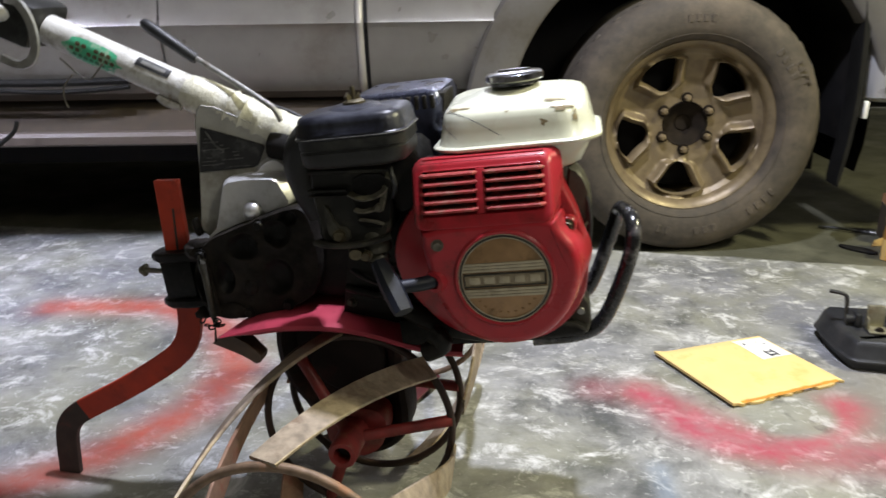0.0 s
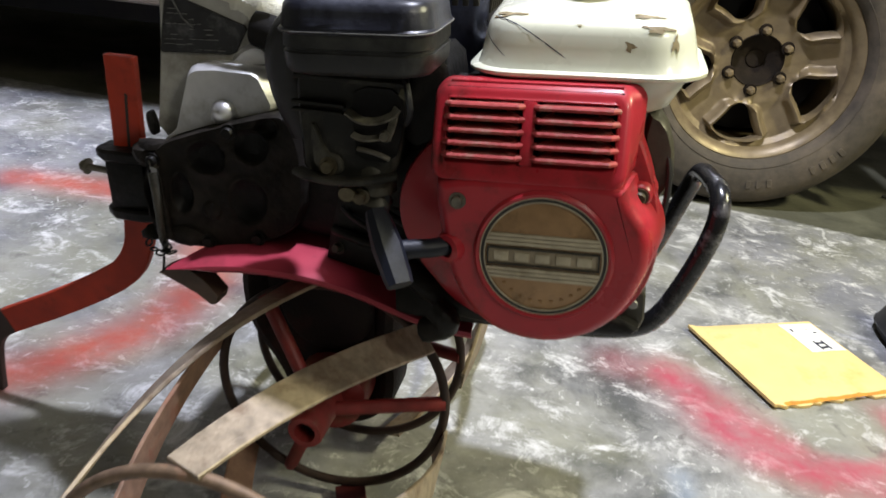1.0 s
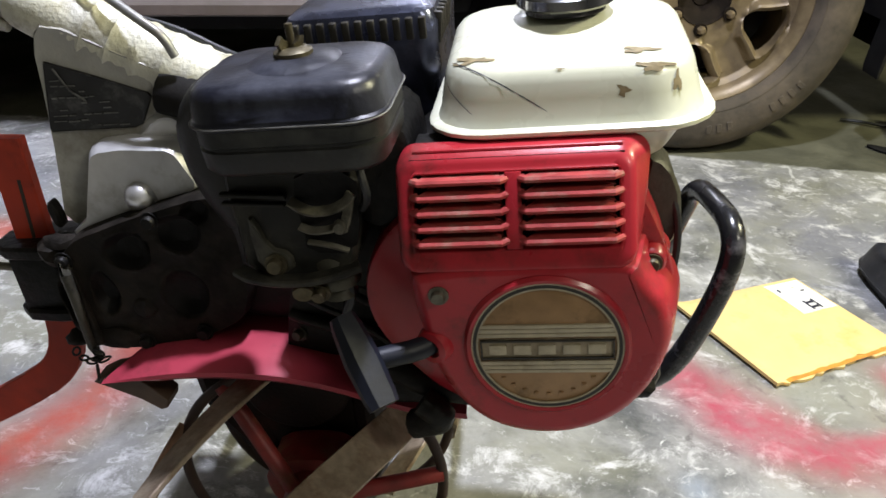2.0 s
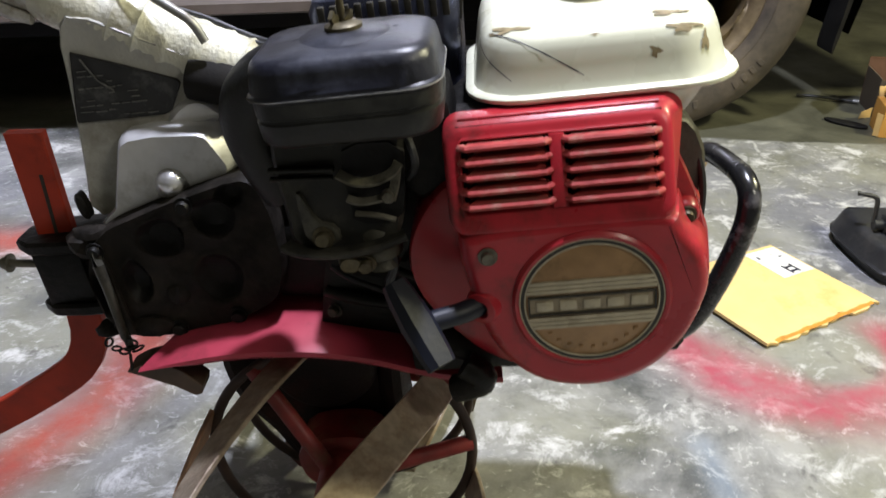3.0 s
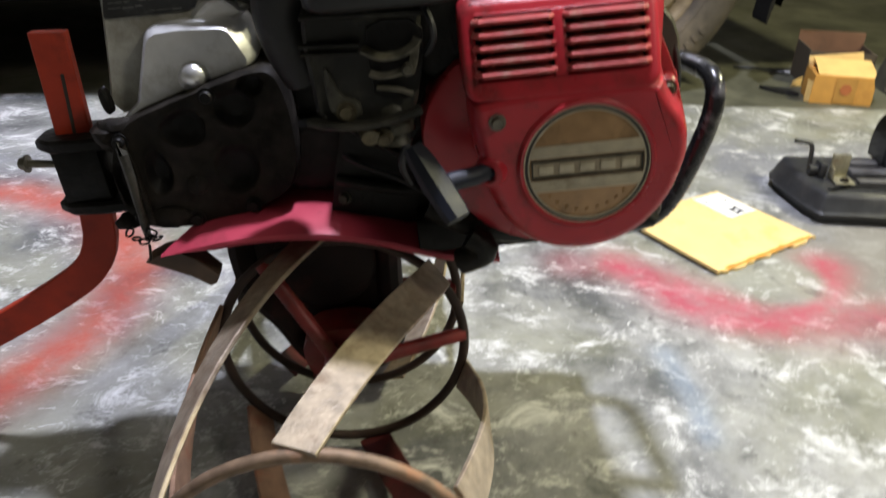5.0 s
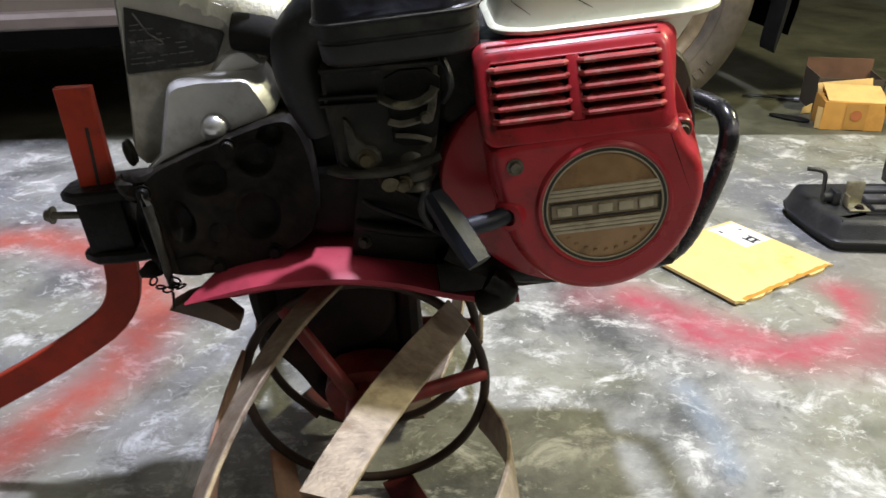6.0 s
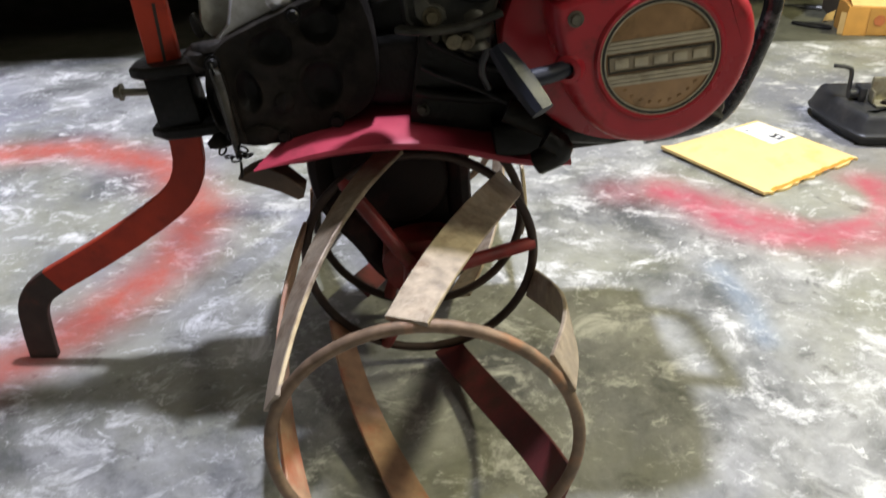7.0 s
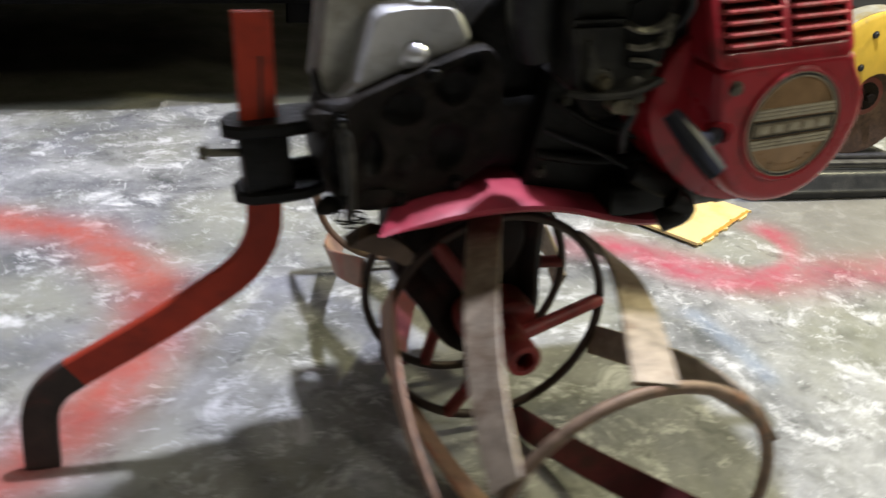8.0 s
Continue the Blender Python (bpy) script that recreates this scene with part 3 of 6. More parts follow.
    badge = piece("badge", bm, BADGE, cover, "round bronze-brown embossed badge")
    for r0, r1, ring_mat in ((0.0500, 0.0512, BADGE_LIGHT), (0.0514, 0.0538, BADGE_DARK), (0.0540, 0.0549, BADGE_LIGHT)):
        bm = bmesh.new()
        lathe(bm, [(r0, -0.0024), (r1, -0.0024), (r1, 0.001), (r0, 0.001)], c, (0, 1, 0), 64)
        piece("ring", bm, ring_mat, badge)
    for dz, h in ((0.0192, 0.0030), (0.0155, 0.0034), (0.0116, 0.0034), (-0.0128, 0.0034), (-0.0166, 0.0034), (-0.0204, 0.0030)):
        w = 2 * math.sqrt(0.0500 ** 2 - dz ** 2)
        bm = bmesh.new()
        box(bm, (0.005, -0.0018, -0.006 + dz), (w, 0.0022, h), 0.0004)
        piece("stripe", bm, BADGE_LIGHT, badge)
    bm = bmesh.new()
    box(bm, (0.005, -0.0016, -0.0063), (0.0955, 0.002, 0.0165), 0.0004)
    piece("name_plate", bm, BADGE_MID, badge)
    bm = bmesh.new()
    for dz in (0.0076, -0.0076):
        box(bm, (0.005, -0.003, -0.0063 + dz), (0.096, 0.002, 0.0012))
    for dx in (-0.0475, 0.0475):
        box(bm, (0.005 + dx, -0.003, -0.0063), (0.0012, 0.002, 0.0152))
    piece("plate_border", bm, BADGE_DARK, badge)
    for k in range(5):
        bm = bmesh.new()
        box(bm, (0.005 + (k - 2) * 0.0178, -0.003, -0.0063), (0.0125, 0.002, 0.0085), 0.0005)
        piece("raised_bar", bm, BADGE_LIGHT, badge)
    for k in range(9):
        bm = bmesh.new()
        a = radians(-140 + 12.5 * k)
        box(bm, (0.005 + 0.043 * math.cos(a), -0.0014, -0.006 + 0.043 * math.sin(a)), (0.0035, 0.0015, 0.0030), 0.0004)
        piece("embossed_dot", bm, BADGE, badge)
    return cover


def fan_housing():
    outline = [(-0.096, 0.084), (-0.112, 0.070), (-0.130, 0.043), (-0.137, 0.012), (-0.130, -0.020), (-0.110, -0.050), (-0.080, -0.085), (-0.03, -0.106), (0.03, -0.108),
               (0.07, -0.088), (0.097, -0.05), (0.104, 0.0), (0.096, 0.045), (0.078, 0.09), (0.07, 0.100), (-0.05, 0.095)]
    bm = bmesh.new()
    shell(bm, outline, [(0.041, 0.03), (0.040, 0.007), (0.042, 0.002), (0.048, 0.0), (0.100, 0.0), (0.108, 0.006)])
    piece("fan_housing", bm, RED, None, "red pressed fan housing behind the cover")
    # black block added to keep lamp light off the housing's top
    bm = bmesh.new()
    shell(bm, [(-0.128, 0.062), (-0.132, 0.110), (-0.126, 0.150), (-0.092, 0.152), (-0.086, 0.110), (-0.088, 0.078)], [(0.052, 0.004), (0.055, 0.0), (0.135, 0.0)], 1)
    piece("shade_block", bm, GREASE, None, "black block added to shade the housing")


def starter_grip():
    bm = bmesh.new()
    a, b = Vector((-0.142, -0.004, 0.026)), Vector((-0.110, -0.044, -0.024))
    side = Vector((0.62, -0.70, 0.40))
    n = 9
    pts = [a.lerp(b, k / (n - 1)) for k in range(n)]
    sc = [0.72, 0.86, 0.92, 0.97, 1.03, 1.0, 0.97, 0.95, 0.86]
    sweep(bm, pts, bar_section(0.026, 0.0185, 0.30), side, False, sc)
    grip = piece("starter_grip", bm, GRIP, None, "scuffed dark blue-black pull handle")
    bm = bmesh.new()
    tube(bm, [(-0.127, -0.020, -0.004), (-0.110, -0.012, -0.004), (-0.090, -0.004, -0.005), (-0.074, 0.012, -0.006)], 0.0085, 12, 1)
    piece("stem", bm, GRIP, grip)
    bm = bmesh.new()
    lathe(bm, [(0.008, -0.006), (0.013, -0.005), (0.015, 0.002), (0.015, 0.02), (0.008, 0.02)], (-0.078, 0.004, -0.006), (0.5, 1, 0), 20)
    piece("rope_guide", bm, RED, grip)


def round_box_rings(x0, x1, y0, y1, r, z, n=5):
    """A ring of a rounded rectangle in plan at height z."""
    out = []
    for cx, cy, a0 in ((x1 - r, y1 - r, 0), (x0 + r, y1 - r, 90), (x0 + r, y0 + r, 180), (x1 - r, y0 + r, 270)):
        for k in range(n + 1):
            a = radians(a0 + 90 * k / n)
            out.append((cx + r * math.cos(a), cy + r * math.sin(a), z))
    return out


def air_cleaner():
    bm = bmesh.new()
    loft(bm, [round_box_rings(-0.216 + d, -0.089 - d, -0.022 + d, 0.082 - d, max(0.024 - d * 0.3, 0.006), z) for z, d in
              ((0.144, 0.010), (0.146, 0.004), (0.150, 0.001), (0.163, 0.0), (0.164, 0.0015), (0.166, 0.0015), (0.167, 0.0), (0.179, 0.0))])
    body = piece("air_cleaner", bm, PLASTIC, None, "black plastic air cleaner box")
    bm = bmesh.new()
    loft(bm, [round_box_rings(-0.218 + d, -0.087 - d, -0.024 + d, 0.084 - d, max(0.024 - d * 0.2, 0.007), z) for z, d in
              ((0.178, 0.001), (0.179, 0.0), (0.1815, 0.0), (0.183, 0.0015), (0.195, 0.003), (0.2003, 0.0044), (0.2034, 0.0072), (0.2052, 0.0118), (0.2064, 0.026), (0.2072, 0.04))])
    lid = piece("lid", bm, PLASTIC_TOP, body, "scuffed blue-black plastic lid, lit patches in its colour")
    bm = bmesh.new()
    lathe(bm, [(0, 0.0045), (0.024, 0.004), (0.029, 0.0015), (0.033, 0), (0, 0)], (-0.152, 0.030, 0.2062), (0, 0, 1), 32)
    piece("boss", bm, PLASTIC_TOP, lid)
    bm = bmesh.new()
    lathe(bm, [(0, 0.005), (0.009, 0.005), (0.013, 0.0025), (0.013, 0), (0, 0)], (-0.152, 0.030, 0.2104), (0, 0, 1), 24)
    lathe(bm, [(0, 0.017), (0.0026, 0.017), (0.003, 0), (0, 0)], (-0.152, 0.030, 0.2132), (0, 0, 1), 10)
    for s in (-1, 1):
        sweep(bm, [(-0.152 + s * 0.002, 0.030, 0.2152), (-0.152 + s * 0.005, 0.028 + 0.004 * s, 0.2182), (-0.152 + s * 0.0055, 0.027 + 0.006 * s, 0.2217)], bar_section(0.007, 0.003), (s, 0, 0.4))
    piece("wing_nut", bm, BRASS, lid, "dull brass wing nut")
    bm = bmesh.new()
    sweep(bm, [Vector(p) for p in round_box_rings(-0.2185, -0.0865, -0.0245, 0.0845, 0.025, 0.1803)], disc_section(0.0006, 6), (0, 0, 1), True)
    piece("worn_lip", bm, DECAL_GREY, lid)
    # elbow at the back end
    bm = bmesh.new()
    tube(bm, [(-0.200, 0.06, 0.176), (-0.226, 0.070, 0.168), (-0.246, 0.078, 0.145), (-0.245, 0.087, 0.105), (-0.232, 0.094, 0.07)], 0.0255, 16, 2)
    piece("elbow", bm, PLASTIC, body)


def carburettor():
    bm = bmesh.new()
    shell(bm, [(-0.222, 0.146), (-0.226, 0.110), (-0.224, 0.070), (-0.224, 0.042), (-0.190, 0.032), (-0.140, 0.040), (-0.132, 0.060), (-0.128, 0.10), (-0.122, 0.146)],
          [(0.0365, 0.008), (0.035, 0.004), (0.040, 0.0), (0.09, 0.0)], 1, 0.9)
    body = piece("intake_duct", bm, INTAKE, None, "grimy black plastic intake duct")
    # ledges moulded along the duct
    for pts, w in (([(-0.224, 0.034, 0.1330), (-0.169, 0.031, 0.1310), (-0.120, 0.034, 0.1280)], 0.005), ([(-0.228, 0.034, 0.1100), (-0.178, 0.031, 0.1080)], 0.0035), ([(-0.228, 0.034, 0.1030), (-0.180, 0.031, 0.1015)], 0.0025)):
        bm = bmesh.new()
        sweep(bm, soften(pts, 1), bar_section(w, 0.006, 0.25), (0, -1, 0))
        piece("ledge", bm, INTAKE, body)
    bm = bmesh.new()
    sweep(bm, soften([(-0.229, 0.036, 0.044), (-0.215, 0.027, 0.042), (-0.187, 0.024, 0.040), (-0.160, 0.026, 0.041), (-0.133, 0.034, 0.046)], 2), bar_section(0.006, 0.014, 0.25), (0, -1, 0))
    piece("shelf", bm, INTAKE, body)
    # gap in the duct: dark sheet for its shade, the carburettor behind it
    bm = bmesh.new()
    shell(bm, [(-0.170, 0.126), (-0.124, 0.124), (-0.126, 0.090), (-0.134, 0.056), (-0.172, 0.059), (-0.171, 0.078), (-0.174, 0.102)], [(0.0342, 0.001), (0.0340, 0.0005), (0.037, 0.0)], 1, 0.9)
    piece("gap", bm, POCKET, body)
    bm = bmesh.new()
    shell(bm, [(-0.213, 0.090), (-0.207, 0.090), (-0.200, 0.0640), (-0.184, 0.0600), (-0.183, 0.0430), (-0.211, 0.0420)], [(0.0315, 0.002), (0.0320, 0.0008), (0.036, 0.0)], 1, 0.9)
    piece("boss_plate", bm, DIRTY_ALLOY, body, "dusty webbed boss")
    bm = bmesh.new()
    lathe(bm, [(0, 0.03), (0.014, 0.03), (0.018, 0.024), (0.019, 0.0), (0, 0)], (-0.158, 0.052, 0.024), (0, 0, 1), 24)
    lathe(bm, [(0, 0.014), (0.010, 0.012), (0.015, 0.0), (0, 0)], (-0.158, 0.052, 0.012), (0, 0, 1), 24)
    carb = piece("carburettor", bm, DIRTY_ALLOY, None, "dirty cast carburettor")
    bm = bmesh.new()
    bolt(bm, (-0.1965, 0.031, 0.0515), (0, -1, 0.1), 0.0062, 0.008)
    piece("brass_bolt", bm, BRASS, carb, "dull brass bolt")
    bm = bmesh.new()
    bolt(bm, (-0.168, 0.034, 0.024), (0, -1, -0.2), 0.006, 0.008)
    lathe(bm, [(0, 0.012), (0.008, 0.011), (0.010, 0.0), (0, 0)], (-0.180, 0.036, 0.030), (0.1, -1, -0.3), 14)
    piece("brass_plug", bm, BRASS, carb)
    for pts, w, h in (([(-0.176, 0.031, 0.104), (-0.163, 0.027, 0.0965), (-0.146, 0.025, 0.0975), (-0.133, 0.027, 0.103), (-0.129, 0.029, 0.109)], 0.008, 0.003),
                      ([(-0.172, 0.031, 0.083), (-0.163, 0.028, 0.080), (-0.149, 0.026, 0.082), (-0.136, 0.027, 0.0855)], 0.006, 0.003),
                      ([(-0.131, 0.029, 0.106), (-0.134, 0.025, 0.092), (-0.138, 0.024, 0.082)], 0.007, 0.0025),
                      ([(-0.168, 0.031, 0.070), (-0.150, 0.028, 0.068), (-0.138, 0.030, 0.062)], 0.004, 0.003)):
        bm = bmesh.new()
        sweep(bm, soften(pts, 2), bar_section(w, h), (0, -0.6, 1))
        piece("control_lever", bm, LEVER, carb)
    bm = bmesh.new()
    lathe(bm, [(0, 0.007), (0.004, 0.007), (0.0055, 0.004), (0.0055, 0), (0, 0)], (-0.140, 0.027, 0.0845), (0, -1, 0.1), 12)
    piece("lever_screw", bm, LEVER, carb)
    for pts, r in (([(-0.122, 0.03, 0.135), (-0.116, 0.018, 0.122), (-0.116, 0.024, 0.106), (-0.124, 0.034, 0.094)], 0.003),
                   ([(-0.150, 0.05, 0.03), (-0.146, 0.048, 0.012), (-0.158, 0.050, -0.010), (-0.150, 0.06, -0.035)], 0.004)):
        bm = bmesh.new()
        tube(bm, pts, r, 8, 2)
        piece("hose", bm, RUBBER, carb)


def fuel_tank():
    bm = bmesh.new()
    loft(bm, [round_box_rings(-0.076 + d, 0.128 - d, 0.047 + d, 0.226 - d, r, z - 0.002) for z, d, r in
              ((0.098, 0.050, 0.03), (0.099, 0.040, 0.04), (0.106, 0.026, 0.05), (0.130, 0.014, 0.052), (0.139, 0.010, 0.052))])
    tank = piece("fuel_tank", bm, TANK, None, "cream-white enamelled fuel tank with scuffs")
    bm = bmesh.new()
    loft(bm, [[(x, y, h + 0.085 * (y - 0.06) * min(1.0, max(0.0, (h - 0.142) / 0.035))) for x, y, h in round_box_rings(-0.076 + d, 0.128 - d, 0.047 + d, 0.226 - d, r, z - 0.002)] for z, d, r in
              ((0.1385, 0.006, 0.040), (0.1385, 0.001, 0.043), (0.1400, -0.0005, 0.043), (0.1425, -0.0005, 0.043), (0.1438, 0.001, 0.042), (0.1442, 0.006, 0.040), (0.150, 0.0085, 0.040), (0.162, 0.011, 0.040),
               (0.172, 0.0135, 0.039), (0.1775, 0.016, 0.037), (0.1812, 0.020, 0.034), (0.1835, 0.026, 0.030), (0.188, 0.046, 0.022), (0.192, 0.064, 0.014), (0.1935, 0.076, 0.010))], True, True)
    upper = piece("tank_top", bm, TANK, tank)
    bm = bmesh.new()
    c = (0.026, 0.142, 0.2005)
    lathe(bm, [(0, 0.006), (0.028, 0.006), (0.030, 0.0), (0, 0)], c, (0, 0, 1), 32)
    piece("neck", bm, BLACK_TUBE, tank)
    bm = bmesh.new()
    prof = [(0, 0.0165), (0.022, 0.0165), (0.026, 0.0155), (0.0335, 0.0150), (0.0360, 0.0130), (0.0365, 0.0065), (0.034, 0.0045), (0, 0.0045)]
    lathe(bm, prof, c, (0, 0, 1), 36)
    cap = piece("filler_cap", bm, CHROME, tank, "worn chrome filler cap")
    bm = bmesh.new()
    box(bm, (0.026, 0.142, 0.2170), (0.040, 0.009, 0.0045), 0.0018)
    piece("cap_ridge", bm, CHROME, cap)
    me = upper.data
    tree = BVHTree.FromPolygons([v.co.copy() for v in me.vertices], [tuple(f.vertices) for f in me.polygons])

    def lay(name, outline, mat, label):
        """Lays an (x, z) outline on the front of the tank, as seen from the front and slightly above."""
        way = (TILLER_FRAME.to_3x3() @ Vector((0, 1, -0.45))).normalized()
        pts = []
        for x, z in outline:
            start = TILLER_FRAME @ Vector((x, -0.1, z + 0.45 * 0.17))
            hit, nrm, _, _ = tree.ray_cast(start, way)
            if hit is None:
                return
            pts.append(hit + nrm * 0.0007)
        bm = bmesh.new()
        mx, mz = sum(q[0] for q in outline) / len(outline), sum(q[1] for q in outline) / len(outline)
        hit, nrm, _, _ = tree.ray_cast(TILLER_FRAME @ Vector((mx, -0.1, mz + 0.45 * 0.17)), way)
        mid = bm.verts.new(hit + nrm * 0.0007)
        ring = [bm.verts.new(p) for p in pts]
        for i, v in enumerate(ring):
            bm.faces.new((mid, v, ring[(i + 1) % len(ring)]))
        part(name, bm, mat, tank, label)

    for x, z, w, h, k in ((0.083, 0.1745, 0.013, 0.0042, 0.4), (0.062, 0.158, 0.0045, 0.005, 1.1), (-0.042, 0.188, 0.017, 0.0035, 2.0), (0.098, 0.163, 0.0035, 0.008, 3.2), (0.020, 0.176, 0.003, 0.0012, 0.3), (0.074, 0.188, 0.014, 0.003, 1.7)):
        out = []
        for i in range(18):
            a = 2 * math.pi * i / 18
            r = 0.8 + 0.28 * math.sin(3 * a + k) + 0.2 * math.sin(5 * a + 2 * k) + 0.12 * math.sin(8 * a + k)
            out.append((x + w * r * math.cos(a), z + h * r * math.sin(a)))
        lay("scuff", out, SCUFF, "brown worn-through scuff")
    for bend, (x0, z0), (x1, z1) in ((0.002, (-0.054, 0.188), (0.010, 0.146)), (-0.006, (-0.062, 0.190), (-0.042, 0.147))):
        n = 16
        line = [(x0 + (x1 - x0) * i / n + bend * math.sin(math.pi * i / n), z0 + (z1 - z0) * i / n) for i in range(n + 1)]
        for k, ((ax, az), (bx, bz)) in enumerate(zip(line, line[1:])):
            w = 0.0005 if k % 5 else 0.0003
            lay("scratch", [(ax, az + w), (bx + 0.0004, bz + w), (bx + 0.0004, bz - w), (ax, az - w)], INK, "long thin dark scratch")
    return tank


def muffler_guard():
    bm = bmesh.new()
    loft(bm, [round_box_rings(-0.212 + d, -0.078 - d, 0.185 + d, 0.345 - d, 0.016, z) for z, d in ((0.10, 0.004), (0.15, 0.002), (0.186, 0.0), (0.196, 0.004), (0.200, 0.012))])
    guard = piece("muffler_guard", bm, BLUED, None, "blued steel slotted muffler guard")
    # dark blocks set on the guard for the shade in its slots
    for k in range(11):
        bm = bmesh.new()
        box(bm, (-0.198 + 0.0108 * k, 0.186, 0.184), (0.006, 0.008, 0.018), 0.001)
        piece("slot", bm, BADGE_DARK, guard)
    for k in range(6):
        bm = bmesh.new()
        box(bm, (-0.080, 0.202 + 0.014 * k, 0.180), (0.008, 0.007, 0.026), 0.001, Matrix.Rotation(radians(8), 4, "Y"))
        piece("slot", bm, BADGE_DARK, guard)


def engine_block():
    bm = bmesh.new()
    shell(bm, [(-0.13, 0.11), (-0.14, 0.02), (-0.13, -0.10), (0.06, -0.12), (0.085, -0.06), (0.08, 0.09), (0.05, 0.125)], [(0.10, 0.01), (0.115, 0.0), (0.30, 0.0), (0.31, 0.012)], 1)
    block = piece("engine_block", bm, GREASE, None, "grease-black cast engine block")
    bm = bmesh.new()
    shell(bm, [(-0.182, 0.11), (-0.195, 0.0), (-0.13, -0.02), (-0.085, 0.13), (-0.17, 0.138)], [(0.090, 0.008), (0.096, 0.0), (0.27, 0.0)], 1)
    head = piece("cylinder_head", bm, GREASE, block)
    bm = bmesh.new()
    shell(bm, [(-0.206, 0.05), (-0.216, 0.0), (-0.230, -0.05), (-0.238, -0.092), (-0.10, -0.110), (-0.085, 0.0), (-0.11, 0.06)], [(0.106, 0.01), (0.110, 0.0), (0.30, 0.0)], 1)
    piece("crankcase", bm, GREASE, block)
    # dark fillers added to close the gap and trim light on the fender
    bm = bmesh.new()
    shell(bm, [(-0.300, 0.010), (-0.300, -0.060), (-0.20, -0.074), (-0.18, 0.010)], [(0.133, 0.004), (0.136, 0.0), (0.25, 0.0)], 1)
    piece("dark_filler", bm, GREASE, block)
    bm = bmesh.new()
    shell(bm, [(-0.300, 0.066), (-0.300, 0.0), (-0.18, 0.0), (-0.165, 0.130), (-0.235, 0.132)], [(0.151, 0.004), (0.154, 0.0), (0.25, 0.0)], 1)
    piece("dark_filler", bm, GREASE, block)
    for pts, r in (([(-0.225, 0.108, -0.045), (-0.20, 0.100, -0.05), (-0.15, 0.098, -0.062), (-0.10, 0.09, -0.058)], 0.006), ([(-0.205, 0.106, 0.01), (-0.19, 0.098, 0.0), (-0.16, 0.096, -0.02), (-0.12, 0.08, -0.03)], 0.004)):
        bm = bmesh.new()
        tube(bm, pts, r, 10)
        piece("oil_pipe", bm, GREASE, block)
    for c, axis, r in (((-0.195, 0.106, 0.010), (-0.2, -1, 0.2), 0.005), ((-0.165, 0.104, -0.012), (-0.1, -1, 0.3), 0.004), ((-0.220, 0.107, -0.066), (-0.3, -1, 0.2), 0.005)):
        bm = bmesh.new()
        bolt(bm, c, axis, r, 0.009)
        piece("fitting", bm, DIRTY_ALLOY, block)
    for pts, r in (([(-0.205, 0.106, 0.040), (-0.200, 0.098, 0.030), (-0.185, 0.092, 0.020), (-0.165, 0.104, 0.002)], 0.0035), ([(-0.215, 0.108, -0.02), (-0.20, 0.098, -0.028), (-0.16, 0.094, -0.046), (-0.12, 0.08, -0.070)], 0.0028)):
        bm = bmesh.new()
        tube(bm, pts, r, 8)
        piece("cable", bm, RUBBER, block)
    # lug and lever on the front face, seen past the cover
    bm = bmesh.new()
    shell(bm, [(0.080, 0.10), (0.10, 0.095), (0.112, 0.06), (0.105, 0.02), (0.085, 0.02)], [(0.09, 0.003), (0.094, 0.0), (0.13, 0.0)], 1)
    piece("governor_plate", bm, DIRTY_ALLOY, block)
    bm = bmesh.new()
    tube(bm, [(0.094, 0.10, 0.085), (0.106, 0.092, 0.06), (0.108, 0.085, 0.03), (0.102, 0.08, -0.005)], 0.003, 8)
    piece("ignition_lead", bm, RUBBER, block)
    bm = bmesh.new()
    shell(bm, [(0.070, -0.072), (0.098, -0.066), (0.100, -0.118), (0.075, -0.124)], [(0.088, 0.002), (0.090, 0.0), (0.125, 0.0)], 1)
    foot = piece("mounting_foot", bm, DIRTY_ALLOY, block)
    bm = bmesh.new()
    bolt(bm, (0.087, 0.090, -0.088), (0, -1, 0), 0.005, 0.006)
    bolt(bm, (0.087, 0.090, -0.110), (0, -1, 0), 0.005, 0.006)
    piece("stud", bm, STEEL, foot)


def bed_plate():
    bm = bmesh.new()
    outline = [(-0.150, -0.121), (-0.150, -0.085), (-0.02, -0.085), (0.080, -0.100), (0.094, -0.108), (0.088, -0.117), (0.0, -0.122)]
    shell(bm, outline, [(0.072, 0.004), (0.075, 0.0), (0.30, 0.0), (0.302, 0.004)], 0)
    bed = piece("bed_plate", bm, GREASE, None, "black oily engine bed")
    for pts in ([(-0.10, 0.035, -0.085), (-0.08, 0.03, -0.10), (-0.11, 0.04, -0.115)], [(-0.135, 0.06, -0.06), (-0.09, 0.05, -0.085), (-0.03, 0.07, -0.105)]):
        bm = bmesh.new()
        tube(bm, pts, 0.013, 10)
        piece("drain_pipe", bm, GREASE, bed)


def front_bar():
    bm = bmesh.new()
    tube(bm, [(0.02, 0.118, -0.138), (0.080, 0.118, -0.136), (0.112, 0.120, -0.124), (0.138, 0.122, -0.074), (0.159, 0.124, -0.018), (0.161, 0.136, 0.014), (0.154, 0.19, 0.012), (0.148, 0.238, 0.004),
              (0.138, 0.250, -0.026), (0.110, 0.252, -0.100), (0.088, 0.252, -0.134), (0.02, 0.252, -0.138)], 0.0102, 16, 2)
    piece("front_bar", bm, BLACK_TUBE, None, "chipped black tubular front guard bar")


POCKETS = ((-0.3665, 0.022, 0.021, 0.0175), (-0.313, 0.038, 0.0195, 0.018), (-0.322, -0.024, 0.0205, 0.024), (-0.2935, 0.058, 0.011, 0.0105), (-0.401, -0.022, 0.0115, 0.022), (-0.437, -0.030, 0.0085, 0.024))


